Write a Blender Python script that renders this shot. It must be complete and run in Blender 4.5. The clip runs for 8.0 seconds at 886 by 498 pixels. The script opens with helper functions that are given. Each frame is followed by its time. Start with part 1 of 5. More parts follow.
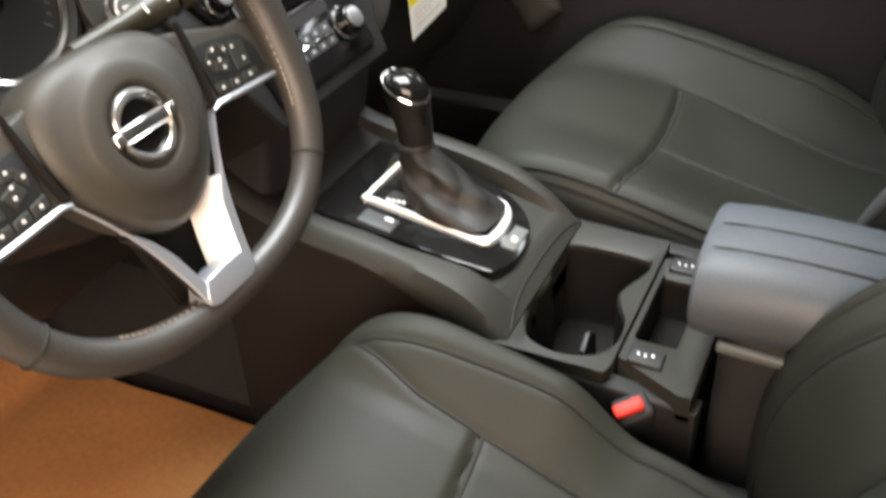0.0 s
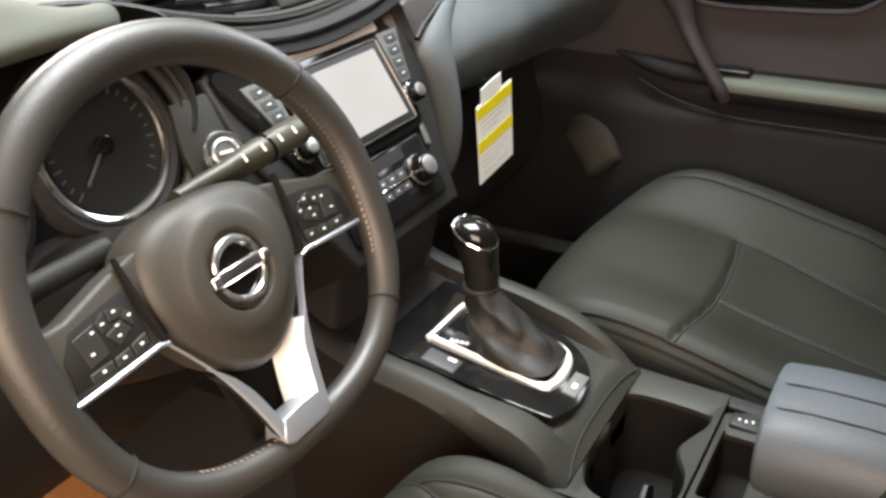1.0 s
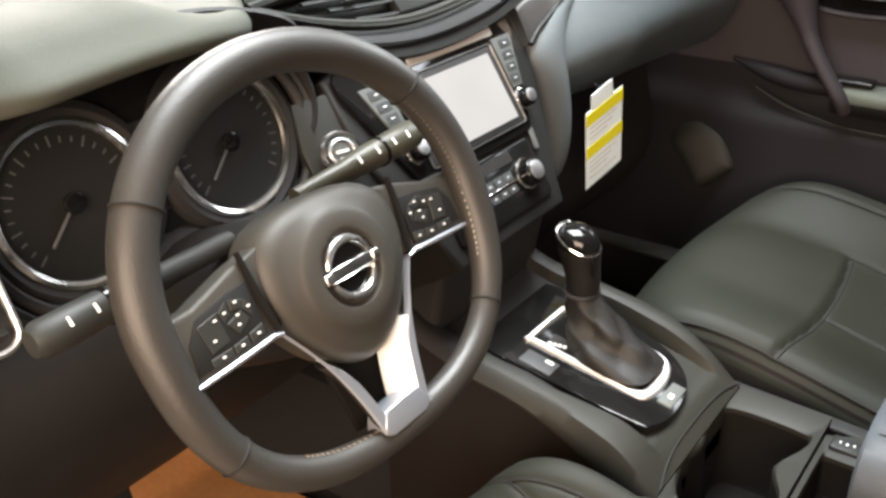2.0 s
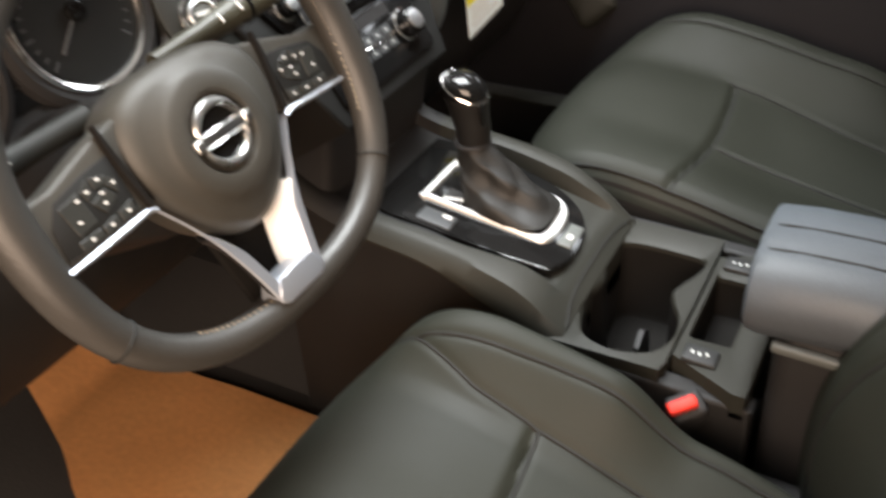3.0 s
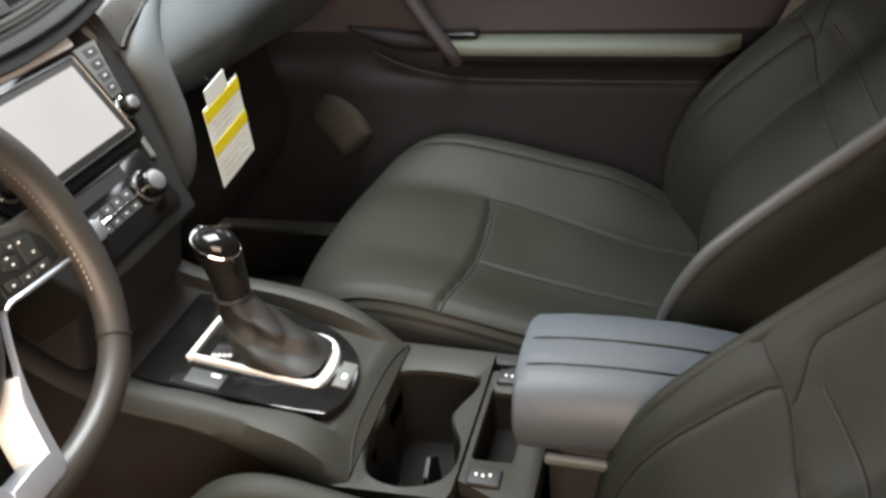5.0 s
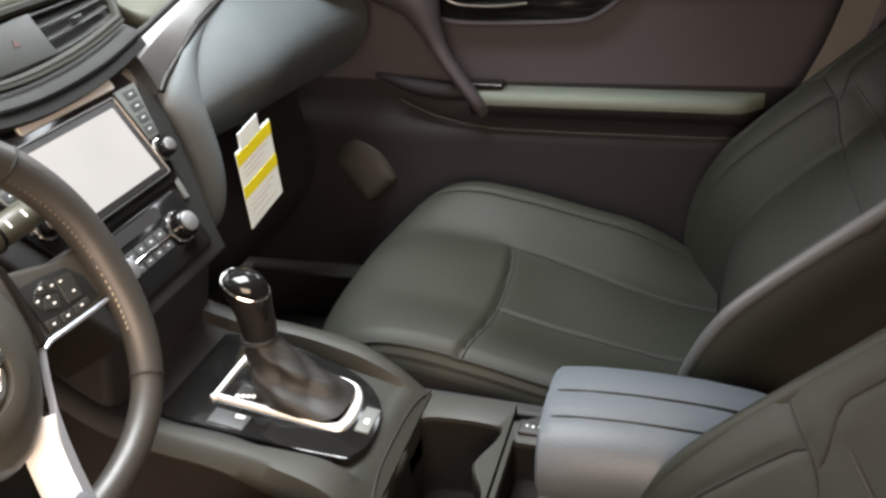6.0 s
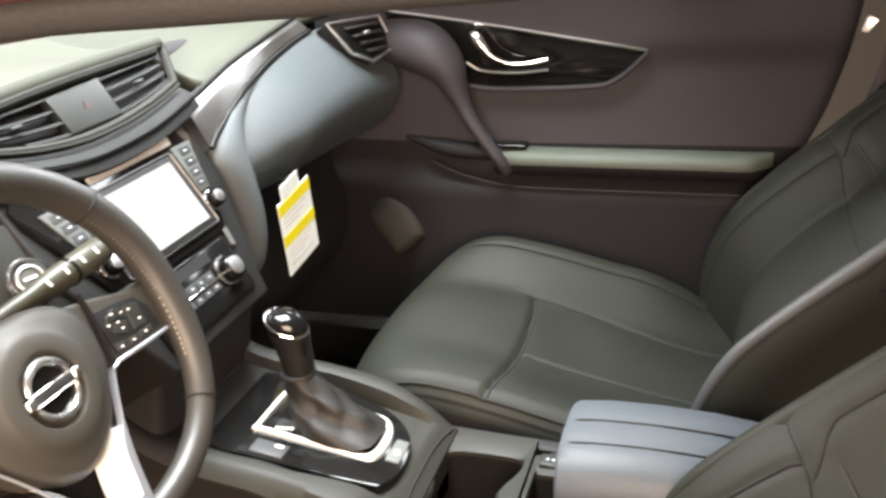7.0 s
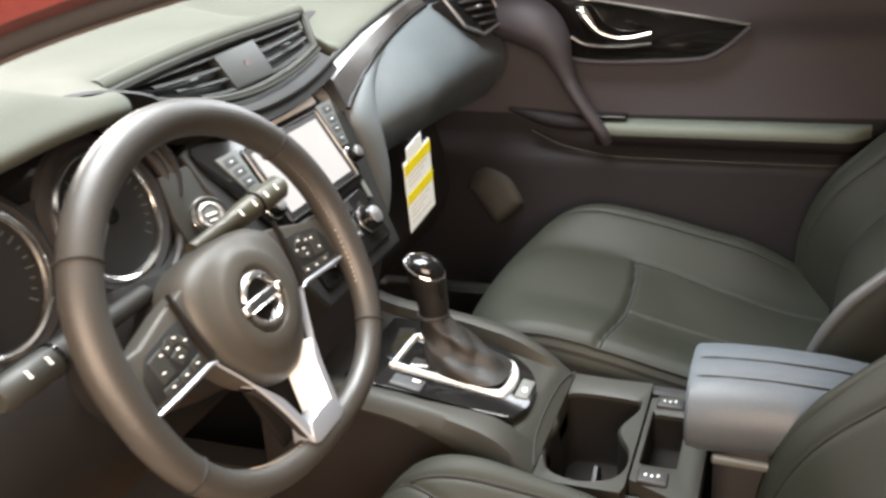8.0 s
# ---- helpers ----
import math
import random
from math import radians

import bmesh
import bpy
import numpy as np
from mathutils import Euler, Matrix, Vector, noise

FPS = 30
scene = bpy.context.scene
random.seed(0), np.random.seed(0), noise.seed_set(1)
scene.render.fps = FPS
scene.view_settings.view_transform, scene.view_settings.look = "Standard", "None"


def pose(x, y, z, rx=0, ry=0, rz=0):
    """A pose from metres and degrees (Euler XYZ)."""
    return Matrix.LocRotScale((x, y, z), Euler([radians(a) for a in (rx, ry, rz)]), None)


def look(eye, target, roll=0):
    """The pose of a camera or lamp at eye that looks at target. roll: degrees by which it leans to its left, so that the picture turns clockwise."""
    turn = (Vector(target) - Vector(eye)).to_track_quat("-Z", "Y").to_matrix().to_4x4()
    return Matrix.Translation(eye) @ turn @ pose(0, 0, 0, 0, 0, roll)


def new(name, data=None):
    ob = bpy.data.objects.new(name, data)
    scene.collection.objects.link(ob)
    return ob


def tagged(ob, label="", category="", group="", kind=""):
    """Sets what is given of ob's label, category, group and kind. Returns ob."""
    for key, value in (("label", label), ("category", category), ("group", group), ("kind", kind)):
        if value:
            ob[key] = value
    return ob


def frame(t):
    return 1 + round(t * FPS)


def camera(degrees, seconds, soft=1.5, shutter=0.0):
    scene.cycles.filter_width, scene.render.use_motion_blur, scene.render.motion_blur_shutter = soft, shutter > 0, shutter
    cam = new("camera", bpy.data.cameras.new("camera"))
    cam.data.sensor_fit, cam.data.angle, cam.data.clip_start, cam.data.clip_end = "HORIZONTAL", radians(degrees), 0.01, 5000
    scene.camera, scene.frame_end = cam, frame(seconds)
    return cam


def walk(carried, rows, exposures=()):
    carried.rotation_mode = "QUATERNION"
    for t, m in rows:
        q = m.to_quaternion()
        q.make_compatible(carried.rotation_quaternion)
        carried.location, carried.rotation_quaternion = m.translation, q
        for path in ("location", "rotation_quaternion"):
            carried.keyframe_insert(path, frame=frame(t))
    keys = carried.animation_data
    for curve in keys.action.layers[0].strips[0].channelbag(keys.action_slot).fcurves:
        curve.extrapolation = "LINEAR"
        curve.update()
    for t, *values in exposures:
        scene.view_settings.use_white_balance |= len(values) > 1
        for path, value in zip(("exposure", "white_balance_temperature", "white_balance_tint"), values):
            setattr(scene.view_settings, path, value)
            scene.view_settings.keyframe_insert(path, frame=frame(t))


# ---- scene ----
cam = camera(52.1, 8.0, soft=2.8, shutter=0.32)
PATH = [
    (0, (0.438, -0.765, 0.901), (-0.332, 0.685, -0.241), -3.4),
    (0.2, (0.431, -0.768, 0.918), (-0.382, 0.72, -0.142), -3.2),
    (0.5, (0.429, -0.783, 0.928), (-0.451, 0.733, -0.036), -2.2),
    (1, (0.425, -0.787, 0.933), (-0.487, 0.747, 0.029), -2.0),
    (1.5, (0.435, -0.805, 0.946), (-0.598, 0.682, 0.098), -2.2),
    (1.7, (0.43, -0.803, 0.955), (-0.668, 0.62, 0.077), -1.9),
    (2.8, (0.443, -0.792, 0.931), (-0.54, 0.602, -0.114), -5.4),
    (3, (0.434, -0.782, 0.924), (-0.419, 0.607, -0.235), -5.0),
    (3.5, (0.447, -0.777, 0.914), (-0.204, 0.652, -0.325), -4.6),
    (4, (0.458, -0.751, 0.914), (-0.048, 0.715, -0.349), -5.0),
    (4.5, (0.476, -0.746, 0.933), (0.0, 0.872, -0.142), -5.2),
    (5, (0.477, -0.744, 0.947), (-0.032, 0.92, -0.04), -5.6),
    (5.2, (0.472, -0.75, 0.95), (-0.076, 0.933, 0.019), -5.6),
    (6.3, (0.463, -0.759, 0.963), (-0.069, 0.952, 0.075), -3.7),
    (6.5, (0.47, -0.78, 0.961), (-0.053, 0.95, 0.106), -4.2),
    (7, (0.487, -0.838, 0.97), (-0.114, 0.91, 0.206), -4.4),
    (7.5, (0.476, -0.866, 0.948), (-0.252, 0.812, 0.139), -6.7),
    (8, (0.418, -0.962, 0.957), (-0.279, 0.749, 0.19), -4.6),
]
walk(cam, [(t, look(eye, target, roll)) for t, eye, target, roll in PATH],
     [(0.0, 0.12), (0.5, -0.03), (1.0, 0.05), (1.5, 0.2), (2.8, 0.0), (4.0, 0.0), (4.5, -0.14), (5.0, 0.0), (6.3, 0.25), (6.5, 0.38), (7.0, 0.68), (7.5, 0.26), (8.0, 0.42)])

# ---- light ----
world = bpy.data.worlds.new("world")
world.use_nodes = True
scene.world = world
world.node_tree.nodes["Background"].inputs[0].default_value = (0.80, 0.73, 0.66, 1)
world.node_tree.nodes["Background"].inputs[1].default_value = 0.40


def area_lamp(name, eye, target, w, h, power, color):
    data = bpy.data.lights.new(name, "AREA")
    data.shape, data.size, data.size_y, data.energy, data.color = "RECTANGLE", w, h, power, color
    ob = new(name, data)
    ob.matrix_world = look(eye, target)
    return ob


# unseen lamps standing in for hall light through windscreen, side windows and open driver's door
area_lamp("windscreen_light", (-0.18, 0.25, 2.4), (-0.05, 0.14, 0.5), 1.2, 1.2, 185, (0.95, 0.985, 1.0))
area_lamp("passenger_window_light", (0.15, 1.6, 1.6), (0.15, 0.0, 0.5), 1.2, 0.5, 30, (0.9, 0.95, 1.0))
area_lamp("door_opening_light", (1.0, -2.3, 1.32), (0.2, 0.0, 0.5), 2.2, 1.3, 160, (1.0, 0.75, 0.57))
# added fill that lifts the passenger backrest, no known source
area_lamp("backrest_fill_light", (-1.9, 0.65, 1.5), (0.65, 0.42, 0.60), 1.0, 0.5, 80, (1.0, 0.92, 0.87))


# ---- materials ----
def mat(name, color, rough=0.5, metal=0.0, grain=400.0, bump=0.15, vary=0.12, blotch=6.0, coat=0.0, sheen=0.0, spec=None):
    m = bpy.data.materials.new(name)
    m.use_nodes = True
    nt = m.node_tree
    b = nt.nodes["Principled BSDF"]
    tc = nt.nodes.new("ShaderNodeTexCoord")
    n1 = nt.nodes.new("ShaderNodeTexNoise")
    n1.inputs["Scale"].default_value = blotch
    n1.inputs["Detail"].default_value = 5
    nt.links.new(tc.outputs["Object"], n1.inputs["Vector"])
    n2 = nt.nodes.new("ShaderNodeTexNoise")
    n2.inputs["Scale"].default_value = grain
    n2.inputs["Detail"].default_value = 2
    nt.links.new(tc.outputs["Object"], n2.inputs["Vector"])
    add = nt.nodes.new("ShaderNodeMath")
    add.operation = "ADD"
    nt.links.new(n1.outputs[0], add.inputs[0])
    nt.links.new(n2.outputs[0], add.inputs[1])
    ramp = nt.nodes.new("ShaderNodeMapRange")
    ramp.inputs["From Min"].default_value, ramp.inputs["From Max"].default_value = 0.7, 1.3
    ramp.inputs["To Min"].default_value, ramp.inputs["To Max"].default_value = 1 - vary, 1 + vary
    nt.links.new(add.outputs[0], ramp.inputs["Value"])
    mul = nt.nodes.new("ShaderNodeVectorMath")
    mul.operation = "SCALE"
    mul.inputs[0].default_value = color
    nt.links.new(ramp.outputs[0], mul.inputs["Scale"])
    nt.links.new(mul.outputs[0], b.inputs["Base Color"])
    r2 = nt.nodes.new("ShaderNodeMapRange")
    r2.inputs["From Min"].default_value, r2.inputs["From Max"].default_value = 0.3, 0.7
    r2.inputs["To Min"].default_value, r2.inputs["To Max"].default_value = max(0.02, rough * 0.85), min(1, rough * 1.15)
    nt.links.new(n1.outputs[0], r2.inputs["Value"])
    nt.links.new(r2.outputs[0], b.inputs["Roughness"])
    b.inputs["Metallic"].default_value = metal
    b.inputs["Specular IOR Level"].default_value = (0.5 if rough < 0.4 else 0.32) if spec is None else spec
    b.inputs["Coat Weight"].default_value = coat
    b.inputs["Sheen Weight"].default_value = sheen
    if bump:
        bp = nt.nodes.new("ShaderNodeBump")
        bp.inputs["Strength"].default_value = bump
        bp.inputs["Distance"].default_value = 0.001
        nt.links.new(n2.outputs[0], bp.inputs["Height"])
        nt.links.new(bp.outputs[0], b.inputs["Normal"])
    return m


M_DASHTOP = mat("soft_dash_plastic", (0.060, 0.063, 0.051), 0.74, grain=700, bump=0.25, spec=0.13)
M_PAD = mat("dash_leatherette", (0.125, 0.145, 0.155), 0.55, grain=500, bump=0.2, spec=0.9)
M_SEAT = mat("seat_leather", (0.0138, 0.0148, 0.0106), 0.62, grain=650, bump=0.16, vary=0.16, spec=0.24)
M_SIDE = mat("seat_side_leather", (0.024, 0.0235, 0.020), 0.6, grain=380, bump=0.3)
M_SEAM = mat("seam_thread", (0.012, 0.012, 0.011), 0.8, grain=900, bump=0.1)
M_ARM = mat("armrest_leather", (0.056, 0.064, 0.073), 0.55, grain=450, bump=0.25)
M_WHEEL = mat("wheel_leather", (0.027, 0.0250, 0.022), 0.46, grain=420, bump=0.25, spec=0.5)
M_HUB = mat("airbag_cover", (0.036, 0.034, 0.029), 0.48, grain=800, bump=0.2)
M_BLACK = mat("gloss_black", (0.006, 0.006, 0.006), 0.09, grain=60, bump=0.0, spec=0.34)
M_DARK = mat("dark_plastic", (0.016, 0.015, 0.015), 0.6, grain=800, bump=0.25)
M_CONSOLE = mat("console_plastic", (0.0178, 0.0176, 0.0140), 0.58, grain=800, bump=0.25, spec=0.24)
# dark copy of the plastic with the shade of low parts painted in
M_SHADED = mat("shaded_plastic", (0.0062, 0.0056, 0.0053), 0.6, grain=800, bump=0.25)
# one door trim, two copies: lower darkened for shade, upper lightened for haze
M_DOOR = mat("shaded_door_trim", (0.0115, 0.0106, 0.0122), 0.68, grain=700, bump=0.25, spec=0.22)
M_DOORTOP = mat("lightened_door_trim", (0.038, 0.0345, 0.0395), 0.62, grain=700, bump=0.25)
M_DOORARM = mat("door_armrest", (0.086, 0.098, 0.080), 0.6, grain=600, bump=0.25)
M_CHROME = mat("chrome", (0.90, 0.89, 0.87), 0.17, 1.0, grain=40, bump=0.0, vary=0.04)
M_SILVER = mat("satin_silver", (0.74, 0.745, 0.76), 0.40, 1.0, grain=900, bump=0.05, vary=0.05)
M_SILVERB = mat("bright_silver", (0.92, 0.91, 0.89), 0.28, 1.0, grain=900, bump=0.03, vary=0.04)
M_TRIM = mat("brushed_trim", (0.42, 0.42, 0.41), 0.34, 1.0, grain=900, bump=0.05, vary=0.06)
M_CARPET = mat("carpet", (0.0125, 0.0118, 0.0115), 0.95, grain=300, bump=0.8, vary=0.3)
M_PAPER = mat("kraft_paper", (0.58, 0.285, 0.11), 0.75, grain=120, bump=0.2, vary=0.12)
M_WHITE = mat("white_card", (0.84, 0.95, 0.98), 0.6, grain=200, bump=0.02, vary=0.04)
M_YELLOW = mat("yellow_print", (0.83, 0.76, 0.018), 0.6, grain=200, bump=0.02, vary=0.04)
M_GREY = mat("grey_print", (0.66, 0.68, 0.66), 0.6, grain=200, bump=0.0, vary=0.05)
M_RED = mat("red_button", (0.68, 0.030, 0.018), 0.5, grain=200, bump=0.02, vary=0.05)
M_PAINT = mat("red_car_paint", (0.10, 0.022, 0.020), 0.25, grain=100, bump=0.0, coat=0.6)
M_LINER = mat("headliner", (0.30, 0.28, 0.26), 0.9, grain=500, bump=0.2)
M_SWITCH = mat("switch_black", (0.012, 0.012, 0.012), 0.5, grain=500, bump=0.1)
M_PANEL = mat("button_grey", (0.040, 0.042, 0.044), 0.48, grain=500, bump=0.05, spec=0.3)
# near-black, darker than the console plastic around it
M_WELL = mat("near_black_matte", (0.0070, 0.0062, 0.0055), 0.85, grain=500, bump=0.1, spec=0.1)
M_PILLAR = mat("pillar_trim", (0.13, 0.105, 0.10), 0.7, grain=600, bump=0.15)
M_TICK = mat("dial_print", (0.07, 0.075, 0.08), 0.5, grain=300, bump=0.0)
M_HAZARD = mat("dark_red_print", (0.045, 0.014, 0.012), 0.4, grain=200, bump=0.0)
M_STALK = mat("stalk_plastic", (0.044, 0.042, 0.030), 0.40, grain=500, bump=0.1)
M_MARK = mat("white_marking", (0.70, 0.70, 0.68), 0.5, grain=100, bump=0.0, vary=0.05)
M_KEY = mat("switch_grey", (0.085, 0.09, 0.085), 0.5, grain=500, bump=0.1)
M_SATIN = mat("soft_satin_silver", (0.93, 0.92, 0.90), 0.46, 1.0, grain=900, bump=0.03, vary=0.04)
# seat leather made paler, with the bolster edge's highlight in it
M_LITEDGE = mat("lit_edge_leather", (0.046, 0.048, 0.050), 0.5, grain=500, bump=0.2, spec=0.4)
M_POST = mat("post_trim", (0.078, 0.062, 0.066), 0.7, grain=600, bump=0.15)
M_BELT = mat("belt_webbing", (0.088, 0.082, 0.074), 0.7, grain=900, bump=0.3)
M_PULL = mat("pull_plastic", (0.024, 0.022, 0.021), 0.55, grain=600, bump=0.2)
# lit copy of the silver: brightness of wall and slot put in the colour
M_LITSILVER = mat("lit_silver_paint", (0.80, 0.78, 0.74), 0.42, 0.30, grain=900, bump=0.03, vary=0.04)
# the same silver dimmed to blue-grey for faces in cooler light
M_SPOKE = mat("silver_paint", (0.42, 0.45, 0.50), 0.34, 0.75, grain=900, bump=0.03, vary=0.04)
M_GROOVE = mat("pod_base_plastic", (0.007, 0.007, 0.0065), 0.6, grain=700, bump=0.1)
# leather darkened for the shade on the cushion's near side
M_SEATSHADE = mat("shaded_seat_side", (0.0105, 0.0085, 0.0070), 0.7, grain=400, bump=0.3, spec=0.2)
M_THREAD = mat("beige_thread", (0.30, 0.25, 0.18), 0.8, grain=900, bump=0.1)
M_POD = mat("pod_plastic", (0.020, 0.021, 0.019), 0.5, grain=700, bump=0.15)
M_STEEL = mat("seat_rail_steel", (0.30, 0.29, 0.27), 0.4, 1.0, grain=300, bump=0.05)
M_FLOOR = mat("hall_floor", (0.35, 0.31, 0.27), 0.3, grain=30, bump=0.05)
M_WALL = mat("hall_wall", (0.45, 0.42, 0.39), 0.8, grain=40, bump=0.1)


def display(name, color, strength):
    m = bpy.data.materials.new(name)
    m.use_nodes = True
    b = m.node_tree.nodes["Principled BSDF"]
    b.inputs["Base Color"].default_value = (0.03, 0.03, 0.03, 1)
    b.inputs["Roughness"].default_value = 0.15
    tc = m.node_tree.nodes.new("ShaderNodeTexCoord")
    n = m.node_tree.nodes.new("ShaderNodeTexNoise")
    n.inputs["Scale"].default_value = 9
    mr = m.node_tree.nodes.new("ShaderNodeMapRange")
    mr.inputs["To Min"].default_value, mr.inputs["To Max"].default_value = strength * 0.85, strength * 1.1
    m.node_tree.links.new(tc.outputs["Object"], n.inputs["Vector"])
    m.node_tree.links.new(n.outputs[0], mr.inputs["Value"])
    m.node_tree.links.new(mr.outputs[0], b.inputs["Emission Strength"])
    b.inputs["Emission Color"].default_value = (*color, 1)
    return m


M_SCREEN = display("lit_screen", (1.0, 0.95, 0.91), 0.68)


# ---- building helpers ----
def part(name, bm, material, parent=None, label="", smooth=True):
    bmesh.ops.recalc_face_normals(bm, faces=bm.faces)
    me = bpy.data.meshes.new(name)
    for f in bm.faces:
        f.smooth = smooth
    bm.to_mesh(me)
    bm.free()
    if smooth:
        me.set_sharp_from_angle(angle=radians(42))
    me.materials.append(material)
    ob = new(name, me)
    if parent is not None:
        ob.parent = parent
    if label:
        tagged(ob, label)
    return ob


def thing(name, label, category, at=(0, 0, 0), group="", kind=""):
    ob = new(name)
    ob.empty_display_size = 0.05
    ob.location = at
    return tagged(ob, label, category, group, kind)


def under(ob, parent):
    """Parent with the world place kept."""
    ob.parent = parent
    ob.matrix_parent_inverse = Matrix.Translation(parent.location).inverted()
    return ob


def mesh(name, bm, material, parent=None, label="", smooth=True):
    ob = part(name, bm, material, None, label, smooth)
    return under(ob, parent) if parent is not None and parent.type == "EMPTY" else (ob if parent is None else child(ob, parent))


def child(ob, parent):
    ob.parent = parent
    return ob


def spline(pts, n):
    """n points of a Catmull-Rom curve through pts."""
    p = [np.array(q, float) for q in pts]
    p = [2 * p[0] - p[1]] + p + [2 * p[-1] - p[-2]]
    out = []
    segs = len(p) - 3
    for i in range(n):
        u = i / (n - 1) * segs
        k = min(int(u), segs - 1)
        t = u - k
        a, b, c, d = p[k:k + 4]
        out.append(0.5 * (2 * b + (c - a) * t + (2 * a - 5 * b + 4 * c - d) * t * t + (3 * b - a - 3 * c + d) * t ** 3))
    return out


def loft(rings, closed=True, caps=True):
    bm = bmesh.new()
    vs = [[bm.verts.new(tuple(map(float, p))) for p in r] for r in rings]
    n = len(vs[0])
    for a, b in zip(vs, vs[1:]):
        for i in range(n if closed else n - 1):
            j = (i + 1) % n
            bm.faces.new((a[i], a[j], b[j], b[i]))
    if caps and closed:
        bm.faces.new(vs[0][::-1])
        bm.faces.new(vs[-1])
    return bm


def tube(pts, r, n=10, loop=False, flat=1.0):
    """A round or flattened bar along pts."""
    p = [np.array(q, float) for q in pts]
    m = len(p)
    rings, up = [], None
    for i in range(m):
        a = p[(i - 1) % m] if (loop or i) else p[0]
        b = p[(i + 1) % m] if (loop or i < m - 1) else p[-1]
        t = (b - a) / max(1e-9, np.linalg.norm(b - a))
        if up is None:
            up = np.array((0.0, 0.0, 1.0)) if abs(t[2]) < 0.9 else np.array((1.0, 0, 0))
        up = up - t * (up @ t)
        up = up / np.linalg.norm(up)
        s = np.cross(t, up)
        rr = r[i] if isinstance(r, (list, tuple)) else r
        rings.append([p[i] + rr * (math.cos(k * 2 * math.pi / n) * s + flat * math.sin(k * 2 * math.pi / n) * up) for k in range(n)])
    if loop:
        rings.append(rings[0])
        bm = loft(rings, caps=False)
        bmesh.ops.remove_doubles(bm, verts=bm.verts, dist=1e-6)
        return bm
    return loft(rings)


def box(size, m=None, bevel=0.004, seg=3):
    bm = bmesh.new()
    bmesh.ops.create_cube(bm, size=1)
    bmesh.ops.scale(bm, vec=size, verts=bm.verts)
    if bevel:
        bmesh.ops.bevel(bm, geom=bm.edges[:], offset=bevel, segments=seg, profile=0.5, affect="EDGES")
    if m is not None:
        bmesh.ops.transform(bm, matrix=m, verts=bm.verts)
    return bm


def at(x, y, z, rx=0, ry=0, rz=0):
    return pose(x, y, z, rx, ry, rz)


def basis(o, r, u):
    """A pose whose x runs along r, y along u and z out of the surface."""
    o, r, u = Vector(o), Vector(r).normalized(), Vector(u).normalized()
    n = r.cross(u)
    return Matrix(((r.x, u.x, n.x, o.x), (r.y, u.y, n.y, o.y), (r.z, u.z, n.z, o.z), (0, 0, 0, 1)))


def plate(outline, t, m=None, bevel=0.0015, seg=2):
    """A flat outline (x, y) with thickness t towards -z and a bevelled front edge."""
    bm = bmesh.new()
    f = bm.faces.new([bm.verts.new((x, y, 0)) for x, y in outline])
    bmesh.ops.recalc_face_normals(bm, faces=bm.faces)
    if f.normal.z < 0:
        f.normal_flip()
    ex = bmesh.ops.extrude_face_region(bm, geom=[f])
    top = [v for v in ex["geom"] if isinstance(v, bmesh.types.BMVert)]
    for v in bm.verts:
        v.co.z = 0 if v in top else -t
    if bevel:
        edges = [e for e in bm.edges if all(v in top for v in e.verts)]
        bmesh.ops.bevel(bm, geom=edges, offset=bevel, segments=seg, profile=0.5, affect="EDGES")
    if m is not None:
        bmesh.ops.transform(bm, matrix=m, verts=bm.verts)
    return bm


def round_rect(x0, y0, x1, y1, r, n=5):
    out = []
    for cx, cy, a0 in ((x1 - r, y1 - r, 0), (x0 + r, y1 - r, 90), (x0 + r, y0 + r, 180), (x1 - r, y0 + r, 270)):
        for k in range(n + 1):
            a = radians(a0 + 90 * k / n)
            out.append((cx + r * math.cos(a), cy + r * math.sin(a)))
    return out


def disc(r, t, m=None, n=28, bevel=0.0015, r_top=None):
    bm = bmesh.new()
    bmesh.ops.create_cone(bm, cap_ends=True, segments=n, radius1=r, radius2=r_top or r, depth=t)
    bmesh.ops.translate(bm, vec=(0, 0, t / 2), verts=bm.verts)
    if bevel:
        edges = [e for e in bm.edges if all(abs(v.co.z - t) < 1e-6 for v in e.verts)]
        bmesh.ops.bevel(bm, geom=edges, offset=bevel, segments=2, profile=0.5, affect="EDGES")
    if m is not None:
        bmesh.ops.transform(bm, matrix=m, verts=bm.verts)
    return bm


def ring(r, w, m=None, n=40, squash=1.0):
    pts = [(r * math.cos(a), r * math.sin(a), 0) for a in (2 * math.pi * k / n for k in range(n))]
    bm = tube(pts, w, 8, loop=True, flat=squash)
    if m is not None:
        bmesh.ops.transform(bm, matrix=m, verts=bm.verts)
    return bm


def band(outline, width, h, m):
    """A flat frame that follows a closed outline inwards, with chamfered edges."""
    p = [np.array(q, float) for q in outline]
    n = len(p)
    area = sum(p[i][0] * p[(i + 1) % n][1] - p[(i + 1) % n][0] * p[i][1] for i in range(n))
    rings = []
    for i in range(n):
        t = p[(i + 1) % n] - p[i - 1]
        t = t / max(1e-9, np.linalg.norm(t))
        q = np.array((-t[1], t[0])) * (1 if area > 0 else -1)
        w = width(p[i][0])
        rings.append([m @ Vector((*(p[i] + q * w * f), z)) for f, z in ((0, 0), (0.04, 0.6 * h), (0.2, h), (0.8, h), (0.96, 0.6 * h), (1, 0))])
    rings.append(rings[0])
    bm = loft(rings, caps=False)
    bmesh.ops.remove_doubles(bm, verts=bm.verts, dist=1e-6)
    return bm


